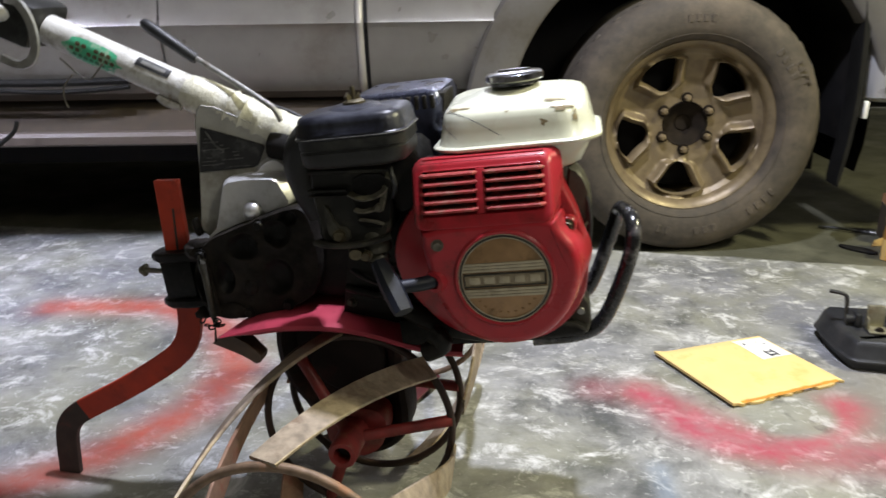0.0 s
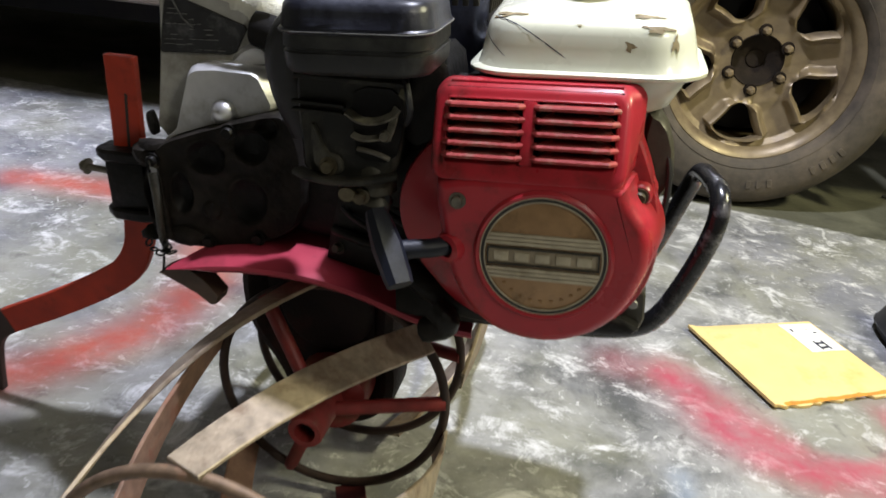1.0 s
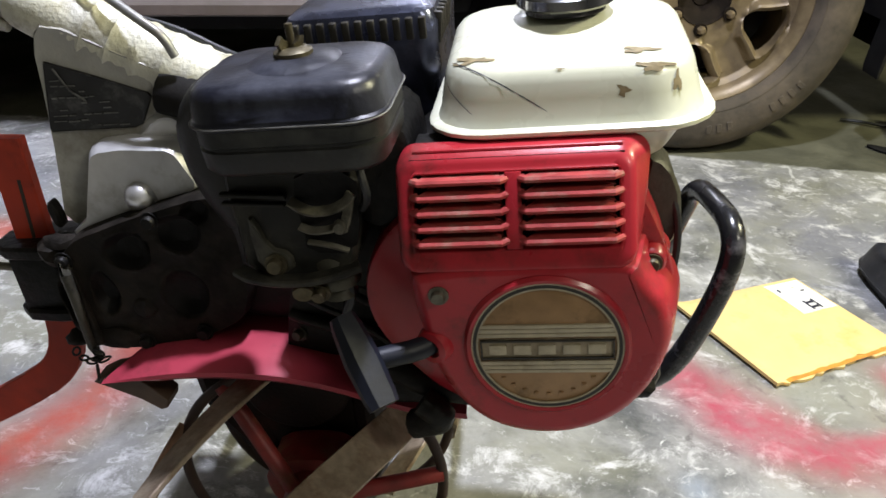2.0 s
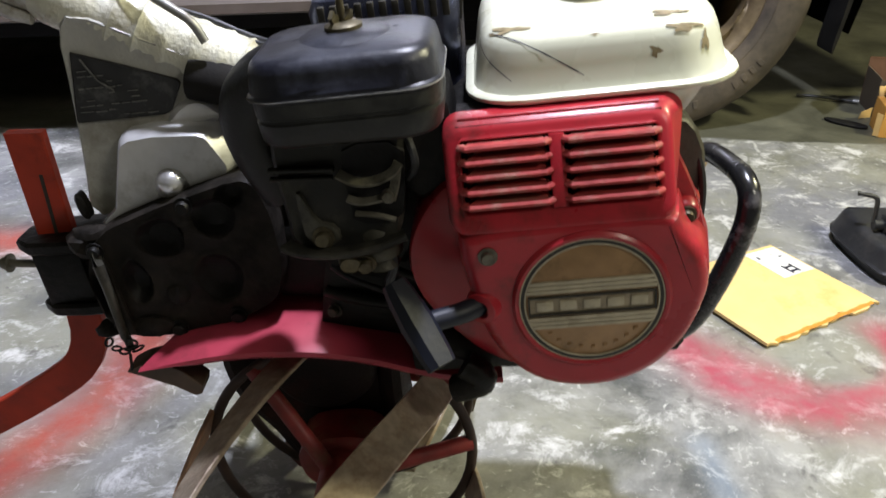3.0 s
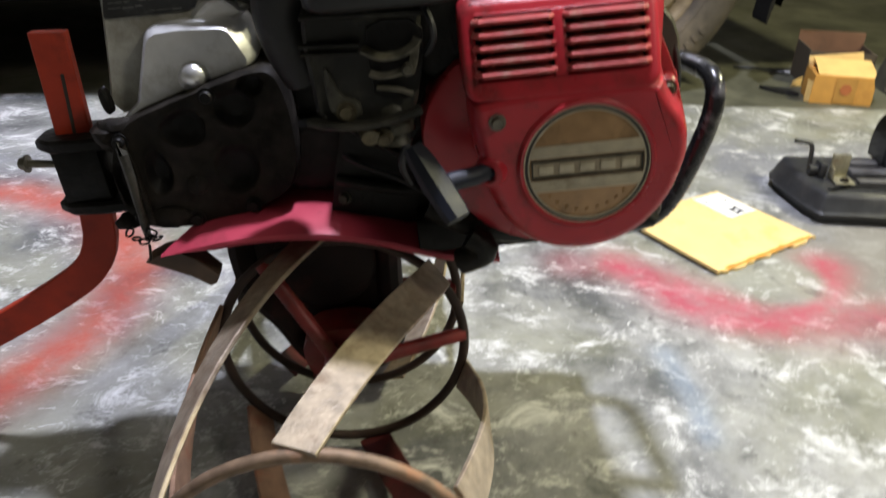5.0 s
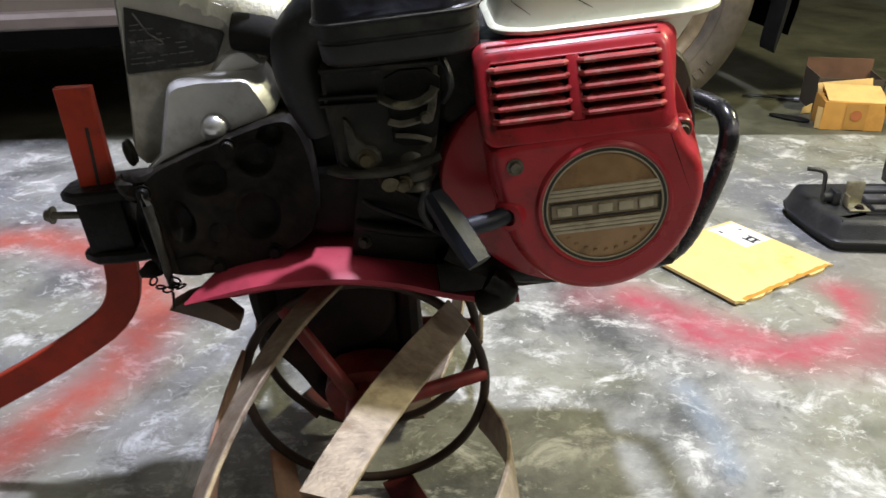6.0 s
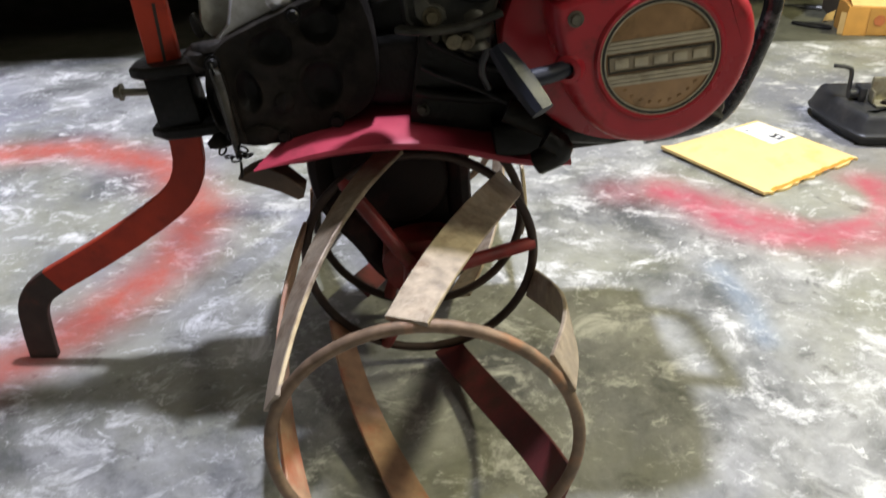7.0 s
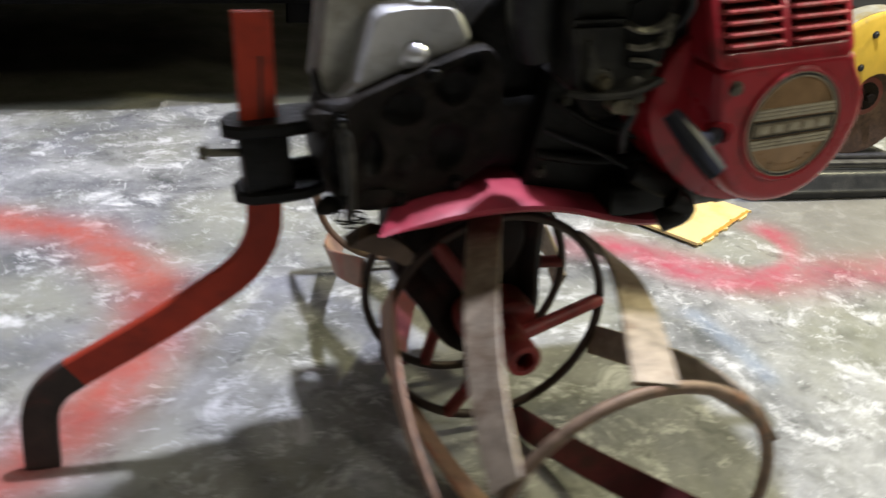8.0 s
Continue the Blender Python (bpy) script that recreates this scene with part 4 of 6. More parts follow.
def case_face(x, z):
    """Depth of the gear case's cast front: round pockets, raised walls between them, uneven skin."""
    y = 0.1125 + 0.0010 * math.sin(90 * x + 40 * z) + 0.0008 * math.sin(150 * z - 60 * x)
    for px, pz, rx, rz in POCKETS:
        a = math.atan2((z - pz) / rz, (x - px) / rx)
        d = math.hypot((x - px) / rx, (z - pz) / rz) / (1 + 0.05 * math.sin(3 * a + 40 * px))
        y += 0.009 * min(1.0, max(0.0, (1.08 - d) / 0.5)) - 0.0010 * math.exp(-((d - 1.14) / 0.12) ** 2)
    return y


def gear_case():
    bm = bmesh.new()
    outline = [(-0.448, 0.000), (-0.424, 0.034), (-0.385, 0.048), (-0.300, 0.072), (-0.268, 0.073), (-0.258, 0.035), (-0.259, -0.020), (-0.272, -0.058), (-0.326, -0.080), (-0.388, -0.088), (-0.430, -0.078), (-0.452, -0.058)]
    base = [Vector((p.x, p.y)) for p in soften([(*p, 0) for p in outline], 3, True)]
    mid = sum(base, Vector((0, 0))) / len(base)
    rings = [[(p.x, y, p.y) for p in inset(base, d)] for y, d in ((0.238, 0.018), (0.232, 0.006), (0.220, 0.0), (0.126, 0.0), (0.118, 0.0012))]
    edge = inset(base, 0.003)
    for k in range(44):
        ring = [mid + (p - mid) * (1 - k / 43.5) for p in edge]
        rings.append([(p.x, case_face(p.x, p.y), p.y) for p in ring])
    loft(bm, rings)
    case = piece("gear_case", bm, GEARBOX, None, "oily black cast gear case")
    # cups coloured darker for the oil and shade in each pocket
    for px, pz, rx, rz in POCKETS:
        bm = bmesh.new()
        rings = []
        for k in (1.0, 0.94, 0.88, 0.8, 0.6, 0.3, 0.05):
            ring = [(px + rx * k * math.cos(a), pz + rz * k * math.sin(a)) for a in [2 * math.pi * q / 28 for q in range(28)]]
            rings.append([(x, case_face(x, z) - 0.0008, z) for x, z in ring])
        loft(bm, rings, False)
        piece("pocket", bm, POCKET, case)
    for x, z in ((-0.430, -0.066), (-0.43, 0.015), (-0.375, -0.075), (-0.315, -0.066), (-0.336, 0.052)):
        bm = bmesh.new()
        bolt(bm, (x, 0.112, z), (0, -1, 0), 0.006, 0.007)
        piece("case_bolt", bm, GREASE, case)
    bm = bmesh.new()
    lathe(bm, [(0, 0.004), (0.0085, 0.004), (0.0105, 0.0025), (0.0115, 0.0), (0, 0)], (-0.366, 0.1125, -0.0375), (0, -1, 0), 24)
    plug = piece("filler_plug", bm, GEARBOX, case, "slotted oil plug")
    # dark bar on the plug, coloured as the shaded slot
    bm = bmesh.new()
    box(bm, (-0.366, 0.1088, -0.0375), (0.0024, 0.0012, 0.019), 0.0, Matrix.Rotation(radians(14), 4, "Y"))
    piece("screw_slot", bm, POCKET, plug)
    bm = bmesh.new()
    sweep(bm, [(-0.4300, 0.112, 0.020), (-0.4275, 0.104, 0.004), (-0.4255, 0.102, -0.020), (-0.4262, 0.102, -0.050), (-0.4274, 0.104, -0.076), (-0.430, 0.110, -0.094)], disc_section(0.0046, 10), (0, 1, 0), True, [1.3, 1.1, 1.0, 0.9, 1.0, 0.8])
    piece("link", bm, DIRTY_ALLOY, case, "bent steel link, black with oil")
    rng = random.Random(8)

    def lump(name, c, size, mat, parent):
        """A grimy irregular casting lump."""
        bm = bmesh.new()
        bmesh.ops.create_icosphere(bm, subdivisions=2, radius=1.0)
        ph = [rng.uniform(0, 6.3) for _ in range(3)]
        for v in bm.verts:
            q = v.co.copy()
            k = 1 + 0.16 * math.sin(3.1 * q.x + ph[0]) + 0.16 * math.sin(3.7 * q.z + ph[1]) + 0.1 * math.sin(5 * q.y + ph[2])
            v.co = Vector(c) + Vector((q.x * size[0], q.y * size[1], q.z * size[2])) * k
        return piece(name, bm, mat, parent)

    for c, size in (((-0.446, 0.128, 0.017), (0.018, 0.016, 0.014)), ((-0.432, 0.124, 0.026), (0.016, 0.012, 0.012)), ((-0.409, 0.113, -0.071), (0.026, 0.007, 0.014)), ((-0.444, 0.122, -0.074), (0.018, 0.012, 0.009))):
        lump("casting_lump", c, size, GEARBOX, case)
    # cast alloy side cover with a broad chamfer
    bm = bmesh.new()
    sheet = [Vector(p) for p in ((-0.430, 0.023), (-0.430, 0.030), (-0.413, 0.044), (-0.3895, 0.107), (-0.385, 0.1125), (-0.378, 0.1155), (-0.354, 0.1175), (-0.309, 0.1145), (-0.303, 0.112), (-0.299, 0.108), (-0.287, 0.081), (-0.287, 0.076), (-0.290, 0.072), (-0.342, 0.052), (-0.400, 0.033))]
    centre = sum(sheet, Vector((0, 0))) / len(sheet)
    face = [centre + (p - centre) * 0.88 + Vector((0, -0.0012)) for p in sheet]
    lip = [centre + (p - centre) * 0.985 for p in sheet]
    loft(bm, [[(p.x, y, p.y) for p in ring] for y, ring in ((0.20, sheet), (0.1415, sheet), (0.1395, lip), (0.1300, [f.lerp(p, 0.06) for f, p in zip(face, sheet)]), (0.1292, face))])
    cover = piece("alloy_cover", bm, ALLOY, case, "cast aluminium cover with a dome")
    bm = bmesh.new()
    lathe(bm, [(0, 0.0125), (0.003, 0.0122), (0.006, 0.0111), (0.0088, 0.0091), (0.0112, 0.0065), (0.0132, 0.0032), (0.0150, 0.0006), (0.0170, -0.001), (0, -0.001)], (-0.348, 0.1300, 0.0685), (0, -1, 0.32), 32)
    piece("dome", bm, DOME, cover)
    bm = bmesh.new()
    shell(bm, [(-0.350, 0.110), (-0.338, 0.128), (-0.318, 0.138), (-0.302, 0.134), (-0.288, 0.112)], [(0.150, 0.007), (0.1485, 0.005), (0.154, 0.0), (0.2, 0.0)], 1)
    piece("shoulder", bm, ALLOY, cover)


def column():
    bm = bmesh.new()
    shell(bm, [(-0.418, 0.205), (-0.424, 0.15), (-0.436, 0.08), (-0.447, 0.030), (-0.398, 0.030), (-0.36, 0.10), (-0.29, 0.12), (-0.272, 0.140), (-0.282, 0.160), (-0.34, 0.190), (-0.40, 0.222)],
          [(0.1535, 0.006), (0.152, 0.003), (0.156, 0.0), (0.205, 0.0), (0.212, 0.01)], 1)
    col = piece("handle_column", bm, COLUMN, None, "silver-painted cast handle column, worn and dirty")
    # tube with a swelling cuff
    a, b = Vector((-0.262, 0.180, 0.139)), Vector((-0.625, 0.180, 0.343))
    bm = bmesh.new()
    sweep(bm, [a.lerp(b, k) for k in (0.36, 0.46, 0.62, 0.80, 1.0)], disc_section(0.0235, 28), (0, 1, 0), False, [0.97, 0.96, 0.93, 0.91, 0.91])
    piece("column_tube", bm, SILVER, col, "silver-white painted steering tube, scuffed")
    # cast cuff with bands and a ragged lip
    bm = bmesh.new()
    ks, sc = [], []
    for k in range(53):
        u = 0.47 * k / 52
        band = sum(math.exp(-((u - c) / 0.0052) ** 4) for c in (0.035, 0.085, 0.14, 0.195, 0.25, 0.305))
        ks.append(u)
        sc.append(1.25 - 0.34 * u + 0.095 * band - (0.10 * (u - 0.44) / 0.03 if u > 0.44 else 0))
    sweep(bm, [a.lerp(b, k) for k in ks], disc_section(0.0235, 28), (0, 1, 0), False, sc)
    rng = random.Random(11)
    for v in bm.verts:
        v.co += Vector((rng.uniform(-1, 1), rng.uniform(-1, 1), rng.uniform(-1, 1))) * 0.00035
    piece("cuff", bm, CUFF, col, "cream cast cuff with raised bands")
    bm = bmesh.new()
    tube(bm, [(-0.314, 0.158, 0.152), (-0.306, 0.157, 0.150), (-0.282, 0.156, 0.143), (-0.262, 0.158, 0.128)], 0.0195, 16)
    piece("boot", bm, BLACK, col, "dark rubber boot")
    bm = bmesh.new()
    tube(bm, [(-0.47, 0.170, 0.232), (-0.46, 0.166, 0.222), (-0.44, 0.166, 0.215)], 0.006, 8)
    piece("clip", bm, SILVER, col)
    # triangular black data plate
    bm = bmesh.new()
    shell(bm, [(-0.411, 0.186), (-0.372, 0.172), (-0.326, 0.154), (-0.3235, 0.150), (-0.338, 0.126), (-0.345, 0.1235), (-0.424, 0.1235), (-0.4255, 0.127)], [(0.1518, 0.001), (0.1510, 0.0005), (0.1535, 0.0)], 0)
    plate = piece("data_plate", bm, DECAL, col, "black triangular data plate with scratched print")
    rng = random.Random(5)
    for k in range(9):
        z = 0.1275 + 0.0052 * k
        x, end = -0.420 + 0.0012 * k, -0.345 - 0.0062 * k
        while x < end:
            w = rng.uniform(0.004, 0.014)
            if rng.random() < 0.62:
                bm = bmesh.new()
                box(bm, (x + w / 2, 0.1510, z + rng.uniform(-0.0004, 0.0004)), (w, 0.0008, rng.uniform(0.0006, 0.0013)))
                piece("print_bar", bm, DECAL_GREY, plate)
            x += w + 0.002
    bm = bmesh.new()
    sweep(bm, [(-0.404, 0.1506, 0.180), (-0.395, 0.1506, 0.160), (-0.383, 0.1506, 0.150)], bar_section(0.0016, 0.001), (0, -1, 0))
    piece("scratch", bm, DECAL_GREY, plate)
    # stickers on the tube
    d = (b - a).normalized()
    side = Vector((0, -1, 0)).cross(d).normalized()

    def patch(name, k, length, half, mat, radius, label="", shift=0.0, round_end=1.0):
        bm = bmesh.new()
        rows = []
        for i in range(9):
            s = -1 + 2 * i / 8
            row = []
            for j in range(7):
                ang = shift + half * (-1 + 2 * j / 6) * (1 - round_end + round_end * (math.sqrt(max(0.0, 1 - abs(s) ** 3)) * 0.92 + 0.08))
                row.append(a.lerp(b, k) + d * (s * length / 2) + (Vector((0, -1, 0)) * math.cos(ang) + side * math.sin(ang)) * radius)
            rows.append(row)
        loft(bm, rows, closed=False)
        return piece(name, bm, mat, col, label)

    patch("green_sticker", 0.79, 0.092, 0.85, GREEN, 0.0217, "peeling green oval sticker", 0.15)
    for row, (sh, span, n) in enumerate(((0.52, 0.060, 7), (0.16, 0.070, 8), (-0.22, 0.056, 6))):
        for q in range(n):
            if (q * 5 + row * 3) % 7:
                patch("print_bar", 0.79 + (q - (n - 1) / 2) * span / n / 0.416, span / n * 0.80, 0.13, STICKER_PRINT if row else GREEN_DARK, 0.0220, "", sh)
    patch("dark_label", 0.585, 0.050, 0.30, DECAL, 0.0230, "small black label", -0.80, 0.0)
    patch("label_window", 0.585, 0.036, 0.13, DECAL_GREY, 0.0234, "", -0.80, 0.0)
    # lever
    bm = bmesh.new()
    tube(bm, [(-0.419, 0.195, 0.2775), (-0.362, 0.172, 0.2430), (-0.3110, 0.150, 0.2115), (-0.2980, 0.149, 0.2010), (-0.2920, 0.150, 0.1830)], 0.0040, 10, 2)
    lever = piece("clutch_lever", bm, STEEL, None, "thin bright steel lever with a black grip")
    bm = bmesh.new()
    sweep(bm, [(-0.487, 0.197, 0.334), (-0.484, 0.197, 0.3315), (-0.478, 0.197, 0.326), (-0.420, 0.195, 0.277), (-0.417, 0.195, 0.2745)], disc_section(0.0082, 12), (0, 1, 0), False, [0.5, 0.9, 1.05, 0.95, 0.8])
    piece("lever_grip", bm, RUBBER, lever)
    for off in (0.0, 0.012):
        bm = bmesh.new()
        tube(bm, [(-0.40, 0.20 + off, 0.205 + off), (-0.35, 0.19 + off, 0.196 + off), (-0.31, 0.19 + off, 0.183 + off), (-0.265, 0.185 + off, 0.170), (-0.235, 0.17 + off, 0.165)], 0.0032, 8)
        piece("control_cable", bm, RUBBER, lever)
    # handlebar clamp at the top of the tube
    bm = bmesh.new()
    box(bm, b + d * 0.012 + Vector((-0.006, 0, 0.006)), (0.055, 0.085, 0.062), 0.01, Matrix.Rotation(radians(29), 4, "Y"))
    clamp = piece("handlebar_clamp", bm, PLASTIC, None, "black handlebar clamp with a bright latch")
    bm = bmesh.new()
    sweep(bm, soften([(-0.640, 0.135, 0.385), (-0.615, 0.128, 0.378), (-0.603, 0.126, 0.345), (-0.612, 0.128, 0.305), (-0.640, 0.13, 0.295), (-0.665, 0.13, 0.31)], 2), bar_section(0.012, 0.006), (0, -1, 0))
    piece("latch", bm, STEEL, clamp)
    for s in (-1, 1):
        bm = bmesh.new()
        tube(bm, [(-0.64, 0.185 + s * 0.03, 0.362), (-0.74, 0.185 + s * 0.10, 0.40), (-0.86, 0.185 + s * 0.19, 0.44), (-1.02, 0.185 + s * 0.22, 0.47)], 0.0135, 12)
        piece("handlebar", bm, SILVER, clamp)
    bm = bmesh.new()
    tube(bm, [(-0.60, 0.16, 0.30), (-0.56, 0.15, 0.262), (-0.545, 0.152, 0.275), (-0.535, 0.155, 0.285)], 0.0013, 6)
    tube(bm, [(-0.580, 0.15, 0.276), (-0.600, 0.15, 0.262), (-0.604, 0.152, 0.240), (-0.600, 0.152, 0.232)], 0.0013, 6)
    piece("tie_wire", bm, LEVER, col)


def shell_flat(bm, outline, z0, z1, edge=0.003):
    """A flat casting: an (x, y) outline between two heights, with eased edges."""
    base = [Vector((p.x, p.y)) for p in soften([(*p, 0) for p in outline], 1, True)]
    loft(bm, [[(p.x, p.y, z) for p in inset(base, d)] for z, d in ((z0, edge), (z0 + edge, 0), (z1 - edge, 0), (z1, edge))])


def stake_and_clamp():
    bm = bmesh.new()
    pts = [(-0.495, 0.180, 0.112), (-0.502, 0.180, 0.0), (-0.506, 0.180, -0.085), (-0.512, 0.180, -0.125), (-0.530, 0.180, -0.155), (-0.560, 0.180, -0.177), (-0.640, 0.180, -0.217), (-0.735, 0.180, -0.257)]
    sweep(bm, pts[:1] + soften(pts[1:], 1), bar_section(0.012, 0.037, 0.12), (1, 0, 0.0))
    stake = piece("drag_stake", bm, STAKE_RED, None, "bent flat drag stake in faded red paint")
    bm = bmesh.new()
    sweep(bm, soften([(-0.733, 0.180, -0.2562), (-0.757, 0.180, -0.268), (-0.776, 0.180, -0.29), (-0.784, 0.180, -0.32), (-0.7925, 0.180, -0.3725)], 2), bar_section(0.0125, 0.0375, 0.12), (1, 0, 0.3))
    piece("worn_foot", bm, STAKE_WORN, stake, "paint worn off to dark steel")
    bm = bmesh.new()
    sweep(bm, [(-0.492, 0.1738, 0.070), (-0.500, 0.1738, 0.0)], bar_section(0.0012, 0.0035), (1, 0, 0))
    piece("groove", bm, STAKE_WORN, stake)
    bm = bmesh.new()
    box(bm, (-0.500, 0.180, -0.035), (0.050, 0.046, 0.07), 0.004)
    clamp = piece("stake_clamp", bm, GREASE, None, "black cast clamp gripping the stake")
    for z, w in ((0.000, 0.080), (-0.072, 0.074)):
        bm = bmesh.new()
        shell_flat(bm, [(-0.500 - w / 2, 0.155), (-0.470, 0.147), (-0.44, 0.160), (-0.42, 0.175), (-0.42, 0.20), (-0.44, 0.212), (-0.50, 0.214), (-0.500 - w / 2, 0.205)], z - 0.007, z + 0.007)
        piece("jaw", bm, GREASE, clamp)
    for z in (-0.015, -0.058):
        bm = bmesh.new()
        rod(bm, (-0.478, 0.195, z), (-0.41, 0.195, z + 0.004), 0.009, 12)
        piece("strut", bm, GREASE, clamp)
    bm = bmesh.new()
    rod(bm, (-0.524, 0.170, -0.024), (-0.558, 0.170, -0.020), 0.0042, 10)
    bolt(bm, (-0.556, 0.170, -0.020), (-1, 0, 0.1), 0.0068, 0.009)
    piece("clamp_bolt", bm, LEVER, clamp)
    bm = bmesh.new()
    sweep(bm, soften([(-0.440, 0.118, 0.012), (-0.425, 0.110, 0.004), (-0.424, 0.108, -0.029), (-0.420, 0.106, -0.074)], 2), bar_section(0.009, 0.006), (0, -1, 0))
    piece("link_arm", bm, GEARBOX, clamp)
    bm = bmesh.new()
    shell(bm, [(-0.447, 0.034), (-0.450, 0.054), (-0.446, 0.062), (-0.441, 0.058), (-0.438, 0.034)], [(0.139, 0.002), (0.141, 0.0), (0.150, 0.0)], 2)
    piece("finger_tab", bm, GREASE, clamp)
    bm = bmesh.new()
    tube(bm, [(-0.440, 0.140, 0.028), (-0.424, 0.126, 0.010), (-0.432, 0.122, -0.020), (-0.444, 0.130, -0.045), (-0.430, 0.120, -0.072), (-0.405, 0.112, -0.080)], 0.0032, 8)
    piece("wire", bm, RUBBER, clamp)
    for k in range(6):
        bm = bmesh.new()
        c = Vector(((-0.443, -0.438, -0.431, -0.424, -0.421, -0.417)[k], 0.100, (-0.078, -0.086, -0.090, -0.087, -0.080, -0.088)[k]))
        m = Matrix.Translation(c) @ Matrix.Rotation(radians(90 * (k % 2)), 4, "X") @ Matrix.Rotation(radians(20 * k - 50), 4, "Y")
        ring = [m @ Vector((0.0056 * math.cos(a), 0, 0.0032 * math.sin(a))) for a in [2 * math.pi * i / 12 for i in range(12)]]
        sweep(bm, ring, disc_section(0.0012, 6), (0.2, 1, 0.1), True)
        piece("chain_link", bm, GREASE, clamp)
    bm = bmesh.new()
    rod(bm, (-0.427, 0.100, -0.094), (-0.430, 0.099, -0.112), 0.0016, 8)
    piece("chain_pin", bm, GREASE, clamp)


def fender():
    edge = [(-0.408, -0.094), (-0.372, -0.088), (-0.320, -0.082), (-0.25, -0.085), (-0.195, -0.097), (-0.15, -0.115), (-0.11, -0.128), (-0.07, -0.132)]
    line = soften([(x, 0, z) for x, z in edge], 2)
    bm = bmesh.new()
    rows = []
    for y, dz, shrink in ((0.0735, -0.008, 0), (0.0705, -0.004, 0), (0.0715, 0.0, 0), (0.080, 0.003, 0), (0.13, 0.012, 0), (0.20, 0.016, 0), (0.275, 0.012, 0), (0.300, 0.008, 0), (0.312, 0.005, 0), (0.322, 0.0, 0), (0.326, -0.006, 0)):
        rows.append([(p.x + (0.55 * max(0.0, y - 0.0715) if y < 0.15 else 0.018) * max(0.0, (-0.33 - p.x) / 0.078), y, p.z + dz * (1 if dz > 0 else min(1.0, max(0.1, (p.x + 0.412) / 0.06)))) for p in line])
    loft(bm, rows, closed=False)
    slot = [f for f in bm.faces if 0.3 < f.calc_center_median().y < 0.312 and -0.370 < f.calc_center_median().x < -0.350]
    bmesh.ops.delete(bm, geom=slot, context="FACES")
    bmesh.ops.solidify(bm, geom=bm.faces[:], thickness=0.002)
    fen = piece("fender", bm, FENDER_RED, None, "pinkish red pressed steel tine fender")
    bm = bmesh.new()
    shell(bm, [(-0.436, -0.114), (-0.419, -0.106), (-0.403, -0.103), (-0.382, -0.117), (-0.366, -0.138), (-0.369, -0.147), (-0.376, -0.149), (-0.393, -0.136), (-0.416, -0.124)], [(0.098, 0.0008), (0.0987, 0.0), (0.124, 0.0)], 0)
    piece("hook", bm, HOOK, fen, "worn brown steel hook")


def chain_case():
    bm = bmesh.new()
    outline = [(-0.350, -0.085), (-0.374, -0.130), (-0.374, -0.19), (-0.362, -0.225), (-0.337, -0.262), (-0.322, -0.30), (-0.300, -0.330), (-0.262, -0.346), (-0.222, -0.340), (-0.192, -0.315), (-0.180, -0.285), (-0.182, -0.23), (-0.176, -0.15), (-0.178, -0.10), (-0.25, -0.08)]
    shell(bm, outline, [(0.180, 0.03), (0.168, 0.022), (0.164, 0.012), (0.168, 0.003), (0.176, 0.0), (0.222, 0.0), (0.230, 0.01)])
    case = piece("chain_case", bm, CASE, None, "round greasy dark red chain case")
    bm = bmesh.new()
    lathe(bm, [(0, 0.010), (0.05, 0.010), (0.056, 0.006), (0.06, 0), (0, 0)], (-0.265, 0.170, -0.175), (0, -1, 0), 40)
    piece("case_cover", bm, CASE, case)
    bm = bmesh.new()
    shell(bm, [(-0.30, -0.24), (-0.30, -0.30), (-0.255, -0.325), (-0.21, -0.30), (-0.205, -0.24)], [(0.12, 0.006), (0.124, 0.0), (0.17, 0.0)], 2)
    piece("bearing_boss", bm, SPOKE_RED, case)


AXLE = Vector((-0.254, 0.0, -0.272))


